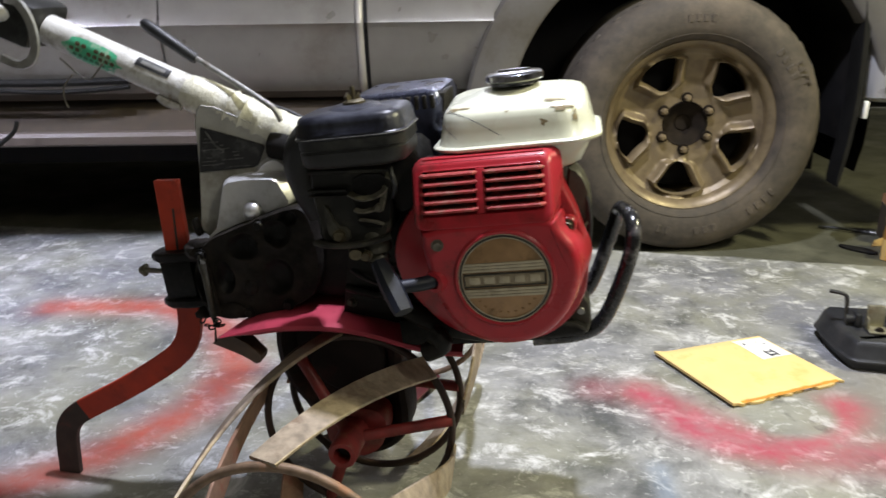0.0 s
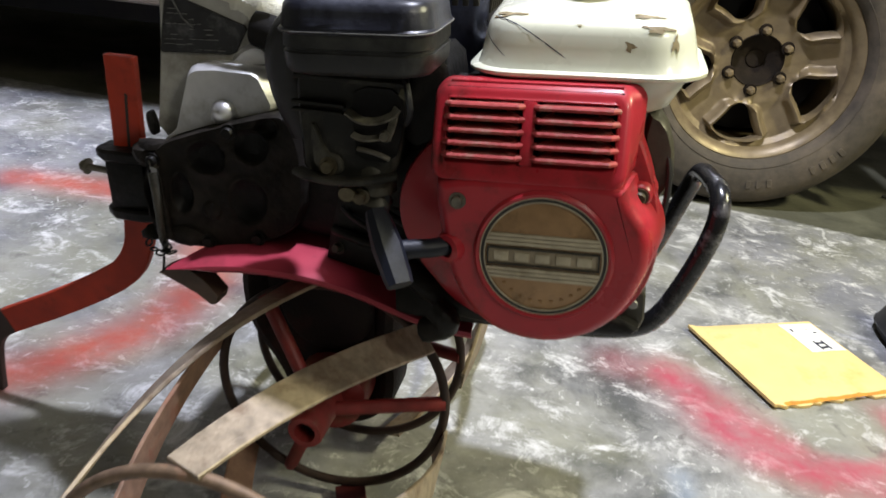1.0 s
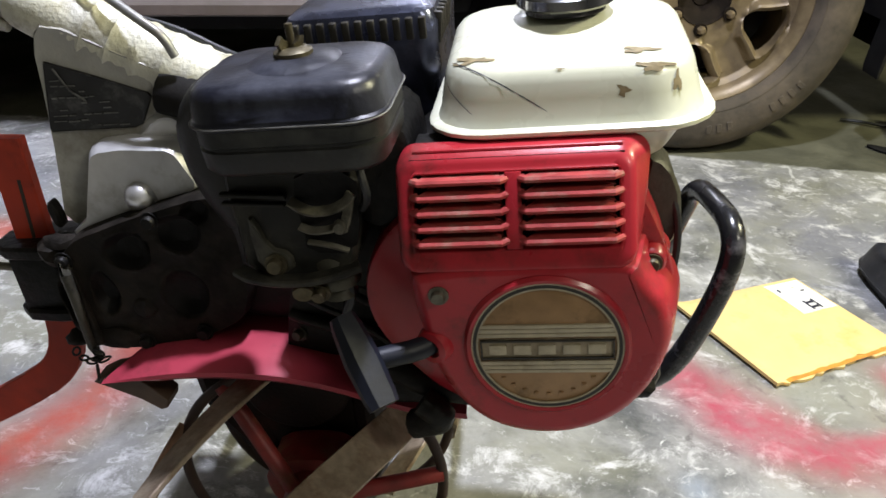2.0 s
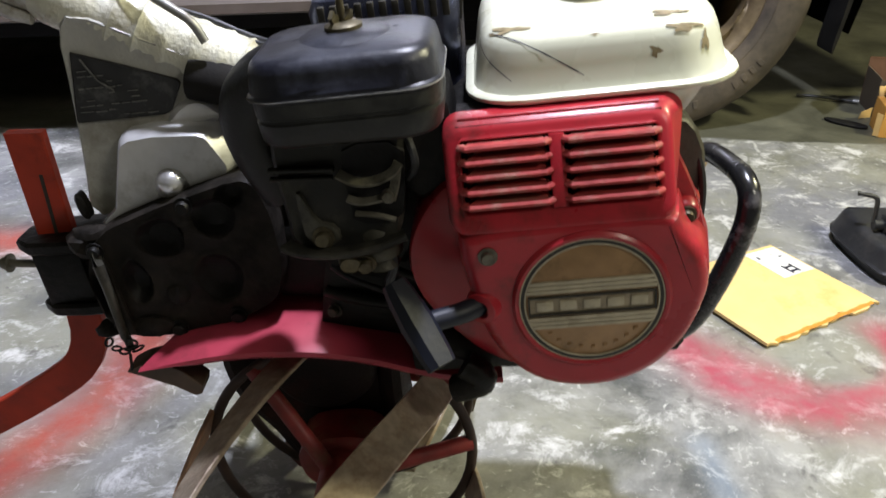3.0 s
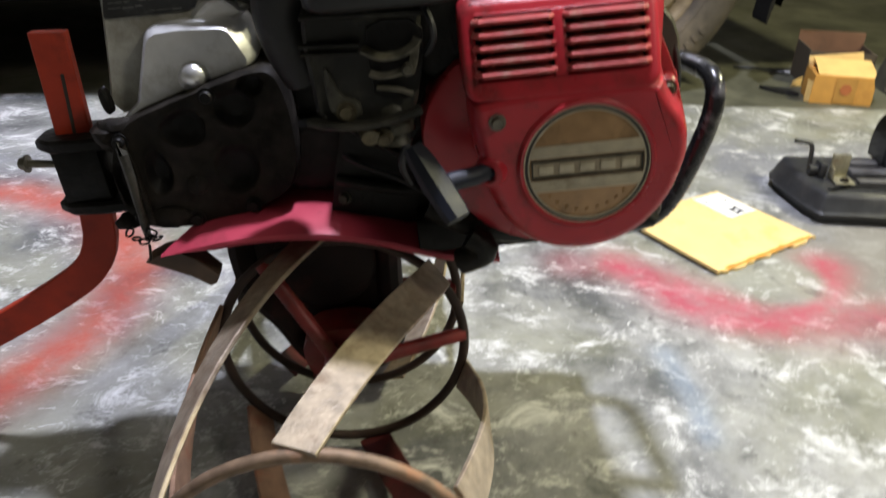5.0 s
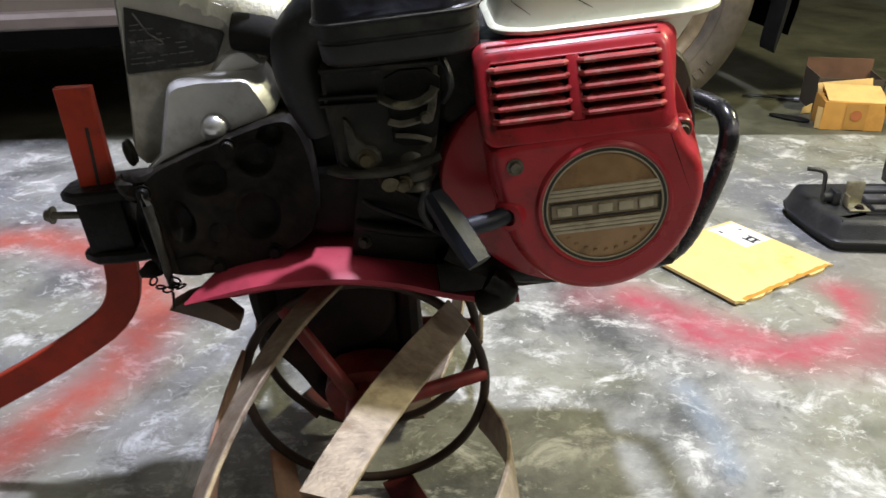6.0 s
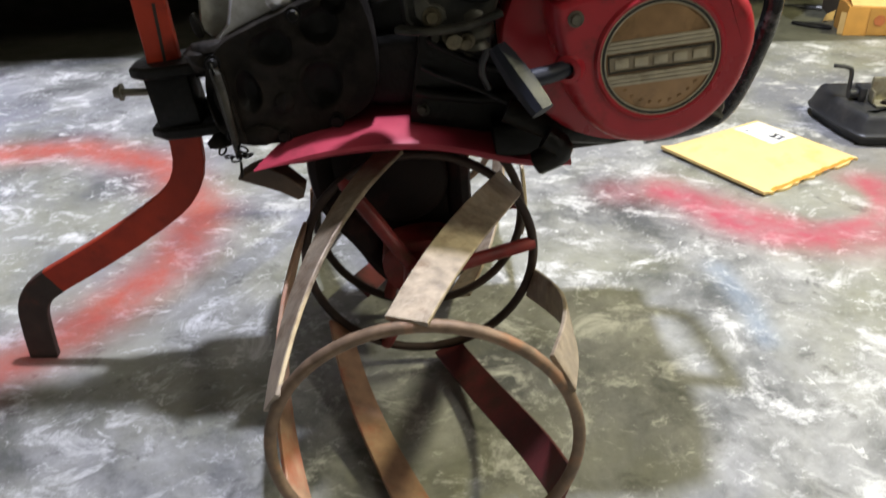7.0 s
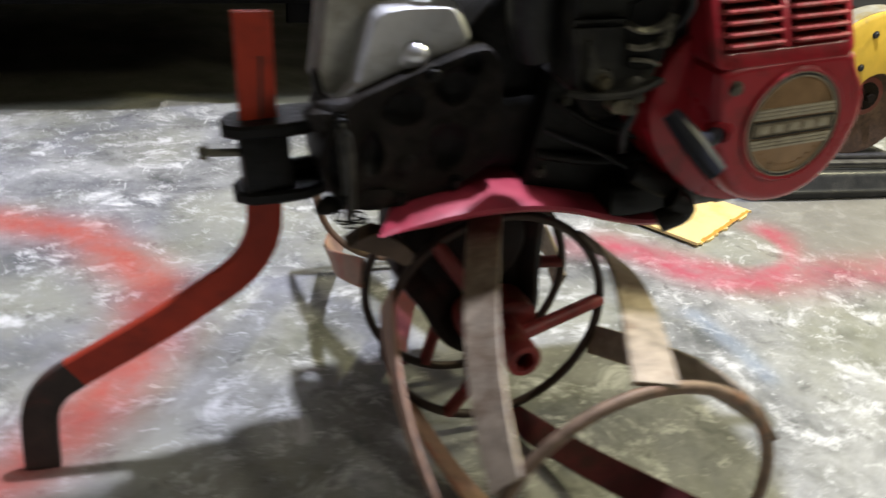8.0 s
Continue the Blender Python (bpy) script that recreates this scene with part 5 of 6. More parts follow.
def cage_wheel(y_near, y_far, y_hub, first, radius, far_radius):
    """An open wheel: two steel hoops joined by skewed flat bars, with tube spokes to a hub. y_far is the hoop with the spokes."""
    bm = bmesh.new()
    lathe(bm, [(0.0125, 0), (0.019, 0), (0.021, 0.003), (0.021, 0.12), (0.0125, 0.12)], AXLE + Vector((0, y_hub, 0)), (0, 1 if y_far > y_hub else -1, 0), 24)
    wheel = piece("cage_wheel", bm, SPOKE_RED, None, "open steel cage wheel, rusty hoops and flat bars")
    bm = bmesh.new()
    lathe(bm, [(0, 0.02), (0.0124, 0.02), (0.0124, 0.1), (0, 0.1)], AXLE + Vector((0, y_hub, 0)), (0, 1 if y_far > y_hub else -1, 0), 16)
    piece("axle_end", bm, BADGE_DARK, wheel)

    def rim_point(deg, y, r=radius):
        return AXLE + Vector((r * math.cos(radians(deg)), y, r * math.sin(radians(deg))))

    for y, r, mat in ((y_near, radius, RUST), (y_far, far_radius, HOOP_DARK)):
        bm = bmesh.new()
        sweep(bm, [rim_point(6 * k, y, r) for k in range(60)], disc_section(0.0058, 10), (0, 1, 0), True)
        piece("hoop", bm, mat, wheel, "round steel hoop")
    for k in range(6):
        a0 = first - 60 * k
        a1 = a0 - 52
        bm = bmesh.new()
        pts, ups = [], []
        for i in range(13):
            s = i / 12
            deg = a0 + (a1 - a0) * s
            pts.append(rim_point(deg, y_near + (y_far - y_near) * s, radius + 0.0055 + (far_radius - radius) * s + 0.0095 * math.sin(math.pi * s)))
            slope = 0.0095 * math.pi * math.cos(math.pi * s) / abs(y_far - y_near)
            ups.append(rim_point(deg, 0, 1.0) - AXLE - Vector((0, slope * (1 if y_far > y_near else -1), 0)))
        sweep(bm, pts, bar_section(0.038, 0.005, 0.2), ups=ups)
        piece("flat_bar", bm, (WORN_BAR, WORN_BAR, DARK_BAR, RUST_ORANGE, RUST_ORANGE, WORN_BAR)[k], wheel)
    for deg in (0, 122, 243):
        bm = bmesh.new()
        y_mid = y_hub + (0.05 if y_far > y_hub else -0.05)
        tube(bm, [AXLE + Vector((0.012 * math.cos(radians(deg)), y_mid, 0.012 * math.sin(radians(deg)))), rim_point(deg, y_mid + (y_far - y_mid) * 0.3, 0.05), rim_point(deg, y_far, far_radius)], 0.0088, 12, 1)
        piece("spoke", bm, SPOKE_RED, wheel)


recoil_cover()
fan_housing()
starter_grip()
air_cleaner()
carburettor()
fuel_tank()
muffler_guard()
engine_block()
bed_plate()
front_bar()
gear_case()
column()
stake_and_clamp()
fender()
chain_case()
cage_wheel(-0.186, 0.139, 0.050, 88, 0.139, 0.1415)
cage_wheel(0.57, 0.243, 0.33, 37, 0.140, 0.139)


# ---------- the parked vehicle ----------
CAR_AT = (0.0, 3.0, 0.0)
WHEEL = Vector((0.706, 2.30, 0.377))
car = thing("car", CAR_AT, "dusty silver-beige off-road vehicle, parked, seen along its side", "car")


def car_part(name, bm, mat, parent=None, label="", flat=False):
    return part(name, bm, mat, parent or car, label, Matrix.Translation((-CAR_AT[0], -CAR_AT[1], -CAR_AT[2])), flat)


SIDE = [(0.485, 2.40), (0.49, 2.345), (0.52, 2.318), (0.58, 2.296), (0.64, 2.284), (0.672, 2.276), (0.682, 2.270), (0.694, 2.276), (0.74, 2.288), (0.86, 2.300), (0.98, 2.318), (1.05, 2.345), (1.06, 2.42)]


def side_panel(bm, x0, x1, keep=None, steps=1):
    xs = np.linspace(x0, x1, steps + 1)
    grid = [[bm.verts.new((x, y, z)) for z, y in fine_side()] for x in xs]
    for a, b in zip(grid, grid[1:]):
        for i in range(len(a) - 1):
            f = (a[i], b[i], b[i + 1], a[i + 1])
            mid = sum((v.co for v in f), Vector()) / 4
            if keep is None or keep(mid):
                bm.faces.new(f)
    bmesh.ops.solidify(bm, geom=bm.faces[:], thickness=0.004)


def fine_side():
    out = []
    for (z0, y0), (z1, y1) in zip(SIDE, SIDE[1:]):
        n = max(1, int((z1 - z0) / 0.02))
        out += [(z0 + (z1 - z0) * k / n, y0 + (y1 - y0) * k / n) for k in range(n)]
    return out + [SIDE[-1]]


def smooth_step(u):
    u = min(1.0, max(0.0, u))
    return u * u * (3 - 2 * u)


def make_car():
    for name, x0, x1, label in (("front_door", -1.75, -0.792, "beige-silver door panel with a body crease"), ("rear_door", -0.786, -0.247, "beige-silver door panel with a body crease")):
        bm = bmesh.new()
        side_panel(bm, x0, x1)
        car_part(name, bm, CAR, None, label)
    bm = bmesh.new()
    side_panel(bm, -0.212, 1.60, lambda p: math.hypot(p.x - WHEEL.x, p.z - WHEEL.z) > 0.585 and not (p.x > 0.7 and p.z < 0.47), 60)
    car_part("quarter_panel", bm, CAR, None, "silver quarter panel")
    bm = bmesh.new()
    side_panel(bm, -2.95, -1.758)
    car_part("front_wing", bm, CAR)
    bm = bmesh.new()
    sweep(bm, [(-0.217, y + 0.012, z) for z, y in SIDE], bar_section(0.016, 0.010), (0, -1, 0))
    car_part("door_seal", bm, FLAP, None, "black rubber door seal")
    bm = bmesh.new()
    sweep(bm, [(-0.2360, y + 0.006, z) for z, y in SIDE], disc_section(0.0115, 20), (0, -1, 0))
    car_part("door_edge", bm, CAR, None, "rounded door edge")
    # wheel-arch flare
    bm = bmesh.new()
    prof = [(0.530, 2.36), (0.528, 2.292), (0.531, 2.273), (0.540, 2.266), (0.60, 2.264), (0.645, 2.268), (0.655, 2.278), (0.655, 2.33), (0.60, 2.36)]
    rings = []
    for k in range(49):
        a = radians(174 - 164 * k / 48)
        rings.append([(WHEEL.x + r * math.cos(a), y, WHEEL.z + r * math.sin(a)) for r, y in prof])
    loft(bm, rings)
    car_part("arch_flare", bm, FLARE, None, "wide beige wheel-arch flare")
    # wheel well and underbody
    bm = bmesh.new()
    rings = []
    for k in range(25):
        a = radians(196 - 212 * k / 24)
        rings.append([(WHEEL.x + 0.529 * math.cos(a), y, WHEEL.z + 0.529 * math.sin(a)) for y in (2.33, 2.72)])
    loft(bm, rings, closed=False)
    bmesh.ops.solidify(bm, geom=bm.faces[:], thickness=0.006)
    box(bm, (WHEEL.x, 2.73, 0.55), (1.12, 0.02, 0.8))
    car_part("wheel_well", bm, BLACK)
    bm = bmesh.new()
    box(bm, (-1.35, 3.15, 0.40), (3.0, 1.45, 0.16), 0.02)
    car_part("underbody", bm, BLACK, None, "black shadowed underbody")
    # the thin upright plate is added to keep the arch dark behind the flap
    for name, at, size, bevel in (("rear_floor", (1.45, 3.15, 0.48), (0.35, 1.4, 0.16), 0.02), ("dark_backing", (1.176, 2.98, 0.60), (0.012, 1.25, 0.56), 0.002), ("axle", (WHEEL.x, 3.2, 0.37), (0.14, 1.6, 0.14), 0.03), ("chassis_beam", (-0.8, 2.75, 0.27), (2.2, 0.10, 0.12), 0.01)):
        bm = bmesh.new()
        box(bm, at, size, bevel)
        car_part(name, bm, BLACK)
    # body above the side panels
    bm = bmesh.new()
    loft(bm, [[(x, y, z) for y, z in ((2.34, 1.04), (2.36, 1.07), (3.75, 1.07), (3.78, 1.0), (3.78, 0.45), (3.70, 0.45), (2.43, 0.50), (2.42, 1.0))] for x in (-2.95, 0.05)])
    loft(bm, [[(x, y, z) for y, z in ((2.34, 1.04), (2.36, 1.07), (3.75, 1.07), (3.78, 1.0), (3.78, 0.95), (3.70, 0.93), (2.43, 0.93), (2.42, 1.0))] for x in (0.05, 1.6)])
    car_part("body", bm, CAR_UPPER, None, "silver upper body")
    bm = bmesh.new()
    loft(bm, [[(-1.95 + 3.0 * a, y, 1.07 + 0.62 * h) for a, y, h in ((0.0 + i, 2.36 + j, k) for i, j, k in ((0, 0.02, 0), (0.18, 0.10, 0.95), (0.22, 0.16, 1.0), (0.9, 0.16, 1.0), (0.96, 0.10, 0.95), (1.1, 0.02, 0)))],
              [(-1.95 + 3.0 * a, y, 1.07 + 0.62 * h) for a, y, h in ((0.0 + i, 3.74 - j, k) for i, j, k in ((0, 0.02, 0), (0.18, 0.10, 0.95), (0.22, 0.16, 1.0), (0.9, 0.16, 1.0), (0.96, 0.10, 0.95), (1.1, 0.02, 0)))]])
    car_part("cabin", bm, CAR_UPPER)
    # running board with a pale edge and a dark brown top
    bm = bmesh.new()
    loft(bm, [[(x, y, z) for y, z in ((2.295, 0.380), (2.31, 0.384), (2.39, 0.470), (2.43, 0.478), (2.43, 0.36), (2.33, 0.350))] for x in (-1.9, 0.03)])
    board = car_part("running_board", bm, CAR_TRIM, None, "dark brown running board")
    bm = bmesh.new()
    loft(bm, [[(x, y, z) for y, z in ((2.282, 0.374), (2.290, 0.385), (2.308, 0.387), (2.332, 0.354), (2.298, 0.345), (2.284, 0.352))] for x in (-1.91, 0.04)])
    car_part("edge_strip", bm, CAR_STRIP, board, "pale worn edge strip")
    bm = bmesh.new()
    loft(bm, [[(x, y, z) for y, z in ((2.36, 0.47), (2.345, 0.49), (2.36, 0.505), (2.42, 0.50))] for x in (-1.9, 0.1)])
    car_part("sill", bm, CAR_TRIM, None, "dark brown door sill")
    bm = bmesh.new()
    tube(bm, [(-1.9, 2.30, 0.535), (-1.4, 2.295, 0.530), (-1.05, 2.295, 0.528), (-0.86, 2.30, 0.535)], 0.011, 8)
    tube(bm, [(-1.9, 2.29, 0.505), (-1.35, 2.285, 0.515), (-1.1, 2.285, 0.50), (-0.9, 2.295, 0.515)], 0.007, 8)
    tube(bm, [(-1.28, 2.25, 0.36), (-1.22, 2.24, 0.40), (-1.21, 2.24, 0.43)], 0.006, 8)
    car_part("hanging_cable", bm, FLAP, None, "black cables hanging along the sill")
    # mud flap and rear bumper corner
    bm = bmesh.new()
    rows = []
    for z, x0, x1 in ((0.80, 1.140, 1.158), (0.62, 1.154, 1.172), (0.45, 1.158, 1.174), (0.32, 1.148, 1.162), (0.24, 1.138, 1.150), (0.215, 1.136, 1.145), (0.200, 1.138, 1.142)):
        rows.append([(x0, 2.265, z), (x1, 2.268, z), (x1 + 0.006, 2.345, z), (x0 + 0.004, 2.345, z)])
    loft(bm, rows)
    car_part("mud_flap", bm, FLAP, None, "curled black rubber mud flap")
    bm = bmesh.new()
    loft(bm, [round_box_rings(1.188 + d, 1.72, 2.262 + d, 3.78, 0.06, z) for z, d in ((0.440, 0.03), (0.455, 0.006), (0.50, 0.0), (0.64, 0.0), (0.66, 0.01))])
    car_part("bumper", bm, CAR_UPPER, None, "pale rear bumper corner")
    bm = bmesh.new()
    box(bm, (1.20, 2.30, 0.42), (0.014, 0.03, 0.05), 0.003)
    car_part("bumper_bracket", bm, LABEL, None, "small pale bracket")


def make_wheel():
    c = WHEEL
    bm = bmesh.new()
    prof = [(0.243, 0.005), (0.248, -0.018), (0.262, -0.030), (0.290, -0.037), (0.320, -0.036), (0.345, -0.028), (0.360, -0.014), (0.372, 0.006), (0.378, 0.03), (0.379, 0.12), (0.379, 0.20), (0.36, 0.24), (0.30, 0.25), (0.243, 0.22)]
    lathe(bm, prof, c, (0, 1, 0), 96)
    for v in bm.verts:
        v.co.z = max(v.co.z, 0.0015)
    tyre = car_part("wheel", bm, TYRE, None, "dusty all-terrain tyre on a gold alloy wheel")
    # tread blocks on the shoulder
    for k in range(64):
        a = 2 * math.pi * (k + 0.5) / 64
        if math.sin(a) < -0.93:
            continue
        bm = bmesh.new()
        turn = Matrix.Rotation(-a + math.pi / 2, 3, "Y")
        box(bm, c + Vector((0.3705 * math.cos(a), 0.060, 0.3705 * math.sin(a))), (0.026, 0.080 if k % 2 else 0.095, 0.014), 0.003, turn, 1)
        car_part("tread_block", bm, TYRE, tyre)
    # raised rings and lettering bars on the sidewall
    for r, t in ((0.2635, 0.0010),):
        bm = bmesh.new()
        sweep(bm, [c + Vector((r * math.cos(2 * math.pi * k / 90), -0.031 if r < 0.3 else -0.0295, r * math.sin(2 * math.pi * k / 90))) for k in range(90)], disc_section(t, 6), (0, 1, 0), True)
        car_part("sidewall_ring", bm, TYRE, tyre)
    for deg in (28, 33, 38, 43, 84, 88, 92, 96, -38, -43, -48, -53, -74, -79, -84, -100, -105):
        a = radians(deg)
        bm = bmesh.new()
        box(bm, c + Vector((0.306 * math.cos(a), -0.0362, 0.306 * math.sin(a))), (0.013, 0.005, 0.022), 0.001, Matrix.Rotation(-a + math.pi / 2, 3, "Y"), 1)
        car_part("sidewall_bar", bm, TYRE, tyre)
    face = bpy.data.curves.new("lettering", "FONT")
    face.body, face.size, face.extrude, face.align_x, face.align_y = "H/T", 0.050, 0.0016, "CENTER", "CENTER"
    shown = bpy.data.objects.new("lettering", face)
    scene.collection.objects.link(shown)
    bpy.context.view_layer.update()
    me = bpy.data.meshes.new_from_object(shown.evaluated_get(bpy.context.evaluated_depsgraph_get()))
    bpy.data.objects.remove(shown)
    bm = bmesh.new()
    bm.from_mesh(me)
    a = radians(27)
    bm.transform(Matrix.Translation(c + Vector((0.322 * math.cos(a), -0.0352, 0.322 * math.sin(a)))) @ Matrix.Rotation(math.pi / 2 - a, 4, "Y") @ Matrix.Rotation(math.pi / 2, 4, "X"))
    car_part("raised_lettering", bm, TYRE, tyre, "raised sidewall lettering")
    # rim face: five broad spokes
    bm = bmesh.new()
    rs = np.concatenate([[0.058, 0.064, 0.072, 0.082, 0.092, 0.102, 0.108], 0.160 - 0.0485 * np.cos(np.linspace(0, math.pi, 26)), [0.2105, 0.214, 0.220, 0.226]])
    m = 30
    for sector in range(5):
        grid = []
        for r in rs:
            half = half_window(r)
            row = []
            for j in range(m + 1):
                off = half + (72 - 2 * half) * j / m
                near = min(off, 72 - off) - half
                deg = 48 + 72 * sector + off
                y = 0.052 - 0.026 * max(0, r - 0.09) / 0.13
                reach = smooth_step((r - 0.098) / 0.030) * smooth_step((0.217 - r) / 0.018)
                across = radians(near) * r
                y -= 0.020 * math.exp(-((across - 0.0125) / 0.0100) ** 2) * reach
                y += 0.008 * smooth_step((across - 0.021) / 0.012) * smooth_step((r - 0.105) / 0.035)
                if r > 0.206:
                    y -= 0.012 * (r - 0.206) / 0.02
                if r < 0.062:
                    y += 0.02
                row.append(bm.verts.new(c + Vector((r * math.cos(radians(deg)), y, r * math.sin(radians(deg))))))
            grid.append(row)
        for a, b in zip(grid, grid[1:]):
            for j in range(m):
                bm.faces.new((a[j], b[j], b[j + 1], a[j + 1]))
    bmesh.ops.remove_doubles(bm, verts=bm.verts, dist=0.0001)
    loose = [v for v in bm.verts if not v.link_faces]
    bmesh.ops.delete(bm, geom=loose, context="VERTS")
    bmesh.ops.recalc_face_normals(bm, faces=bm.faces)
    grown = bmesh.ops.extrude_face_region(bm, geom=bm.faces[:])
    for v in (g for g in grown["geom"] if isinstance(g, bmesh.types.BMVert)):
        v.co.y += 0.024
    rim = car_part("rim", bm, RIM, tyre, "dusty gold five-spoke alloy rim")
    bm = bmesh.new()
    lathe(bm, [(0.220, 0.018), (0.228, 0.006), (0.236, -0.003), (0.243, -0.007), (0.249, -0.004), (0.250, 0.006), (0.244, 0.014), (0.236, 0.03), (0.225, 0.2), (0.218, 0.2)], c, (0, 1, 0), 96)
    car_part("rim_lip", bm, RIM, rim)
    bm = bmesh.new()
    lathe(bm, [(0, 0.078), (0.022, 0.077), (0.028, 0.084), (0.046, 0.082), (0.056, 0.066), (0.0655, 0.0495), (0.068, 0.053), (0, 0.095)], c, (0, 1, 0), 40)
    car_part("hub_centre", bm, HUB_DARK, rim, "dark rusty hub without its cap")
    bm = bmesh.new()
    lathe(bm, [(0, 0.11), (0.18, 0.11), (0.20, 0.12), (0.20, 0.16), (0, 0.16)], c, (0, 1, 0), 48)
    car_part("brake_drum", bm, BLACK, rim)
    for k in range(6):
        a = radians(90 + 60 * k)
        p = c + Vector((0.076 * math.cos(a), 0.050, 0.076 * math.sin(a)))
        bm = bmesh.new()
        lathe(bm, [(0.011, -0.004), (0.016, -0.004), (0.0175, 0.004), (0.011, 0.004)], p, (0, 1, 0), 20)
        car_part("nut_seat", bm, HUB_DARK, rim)
        bm = bmesh.new()
        lathe(bm, [(0, -0.020), (0.006, -0.0195), (0.0105, -0.015), (0.0115, 0.0), (0, 0.004)], p, (0, 1, 0), 6)
        car_part("lug_nut", bm, RIM, rim)


def half_window(r):
    """Half the angle of a gap between spokes, in degrees, at radius r."""
    if r < 0.112 or r > 0.208:
        return 0
    s = (r - 0.112) / 0.096
    return (9.5 + 10.5 * s) * min(1, math.sqrt(s / 0.16)) * min(1, math.sqrt((1 - s) / 0.16))


make_car()
make_wheel()


# ---------- things on the floor ----------
def make_envelope():
    """A torn padded envelope: a thin, gently bowed packet."""
    root = thing("envelope", (0.62, 1.5, 0.0), "torn yellow paper envelope lying on the floor", "envelope")
    base = Matrix.Translation((-0.62, -1.5, 0))
    corners = [Vector((0.452, 1.584, 0)), Vector((0.548, 1.348, 0)), Vector((0.805, 1.447, 0)), Vector((0.712, 1.668, 0))]
    n = 24

    def place(u, v, z):
        p = corners[0].lerp(corners[1], v).lerp(corners[3].lerp(corners[2], v), u)
        return Vector((p.x, p.y, z))

    bm = bmesh.new()
    rows, low = [], []
    for j in range(n + 1):
        v = j / n
        row, under = [], []
        for i in range(n + 1):
            u = i / n
            vv = v
            if v > 0.9:
                vv = v - 0.05 * max(0.0, math.sin(21 * u) * 0.5 + math.sin(47 * u + 1) * 0.4 + (0.6 if 0.45 < u < 0.75 else 0.1)) * (v - 0.9) / 0.1
            edge = min(u, 1 - u, v, 1 - v)
            z = 0.004 + 0.006 * min(1, edge / 0.12) + 0.004 * math.sin(5 * u + 2 * v) * min(1, edge / 0.1) + 0.006 * max(0, 0.1 - u) / 0.1
            row.append(place(u, vv, z + 0.002))
            under.append(place(u, vv, max(0.001, z - 0.004)))
        rows.append(row)
        low.append(under)
    loft(bm, rows, closed=False)
    loft(bm, low, closed=False)
    border = lambda g: g[0] + [r[-1] for r in g[1:-1]] + g[-1][::-1] + [r[0] for r in g[-2:0:-1]]
    loft(bm, [border(rows), border(low)], False, False)
    bmesh.ops.remove_doubles(bm, verts=bm.verts, dist=0.0001)
    part("packet", bm, ENVELOPE, root, "", base)
    bm = bmesh.new()
    strip = []
    for i in range(33):
        u = 0.05 + 0.9 * i / 32
        w = 0.003 + 0.012 * abs(math.sin(13 * u) * math.sin(31 * u + 0.5))
        strip.append((place(u, 0.968 - w, 0.0098), place(u, 0.985, 0.0072)))
    loft(bm, [[s[0] for s in strip], [s[1] for s in strip]], closed=False)
    part("torn_edge", bm, TORN, root, "ragged torn edge", base)

    def height(u, v):
        edge = min(u, 1 - u, v, 1 - v)
        return 0.006 + 0.006 * min(1, edge / 0.12) + 0.004 * math.sin(5 * u + 2 * v) * min(1, edge / 0.1)

    def sheet(name, u0, u1, v0, v1, lift, mat, parent, label="", k=8):
        """A thin paper lying on the packet."""
        bm = bmesh.new()
        loft(bm, [[place(u, v, height(u, v) + lift) for u in np.linspace(u0, u1, k)] for v in np.linspace(v0, v1, k)], closed=False)
        return part(name, bm, mat, parent, label, base)

    label = sheet("address_label", 0.70, 0.985, 0.035, 0.44, 0.0006, LABEL, root, "white paper label with a dark stamp")
    for u0, u1, v0, v1 in ((0.80, 0.815, 0.30, 0.42), (0.865, 0.88, 0.30, 0.42), (0.81, 0.87, 0.32, 0.345), (0.81, 0.87, 0.38, 0.405), (0.90, 0.93, 0.17, 0.185), (0.74, 0.755, 0.12, 0.16)):
        sheet("stamp_bar", u0, u1, v0, v1, 0.0012, INK, label, "", 3)


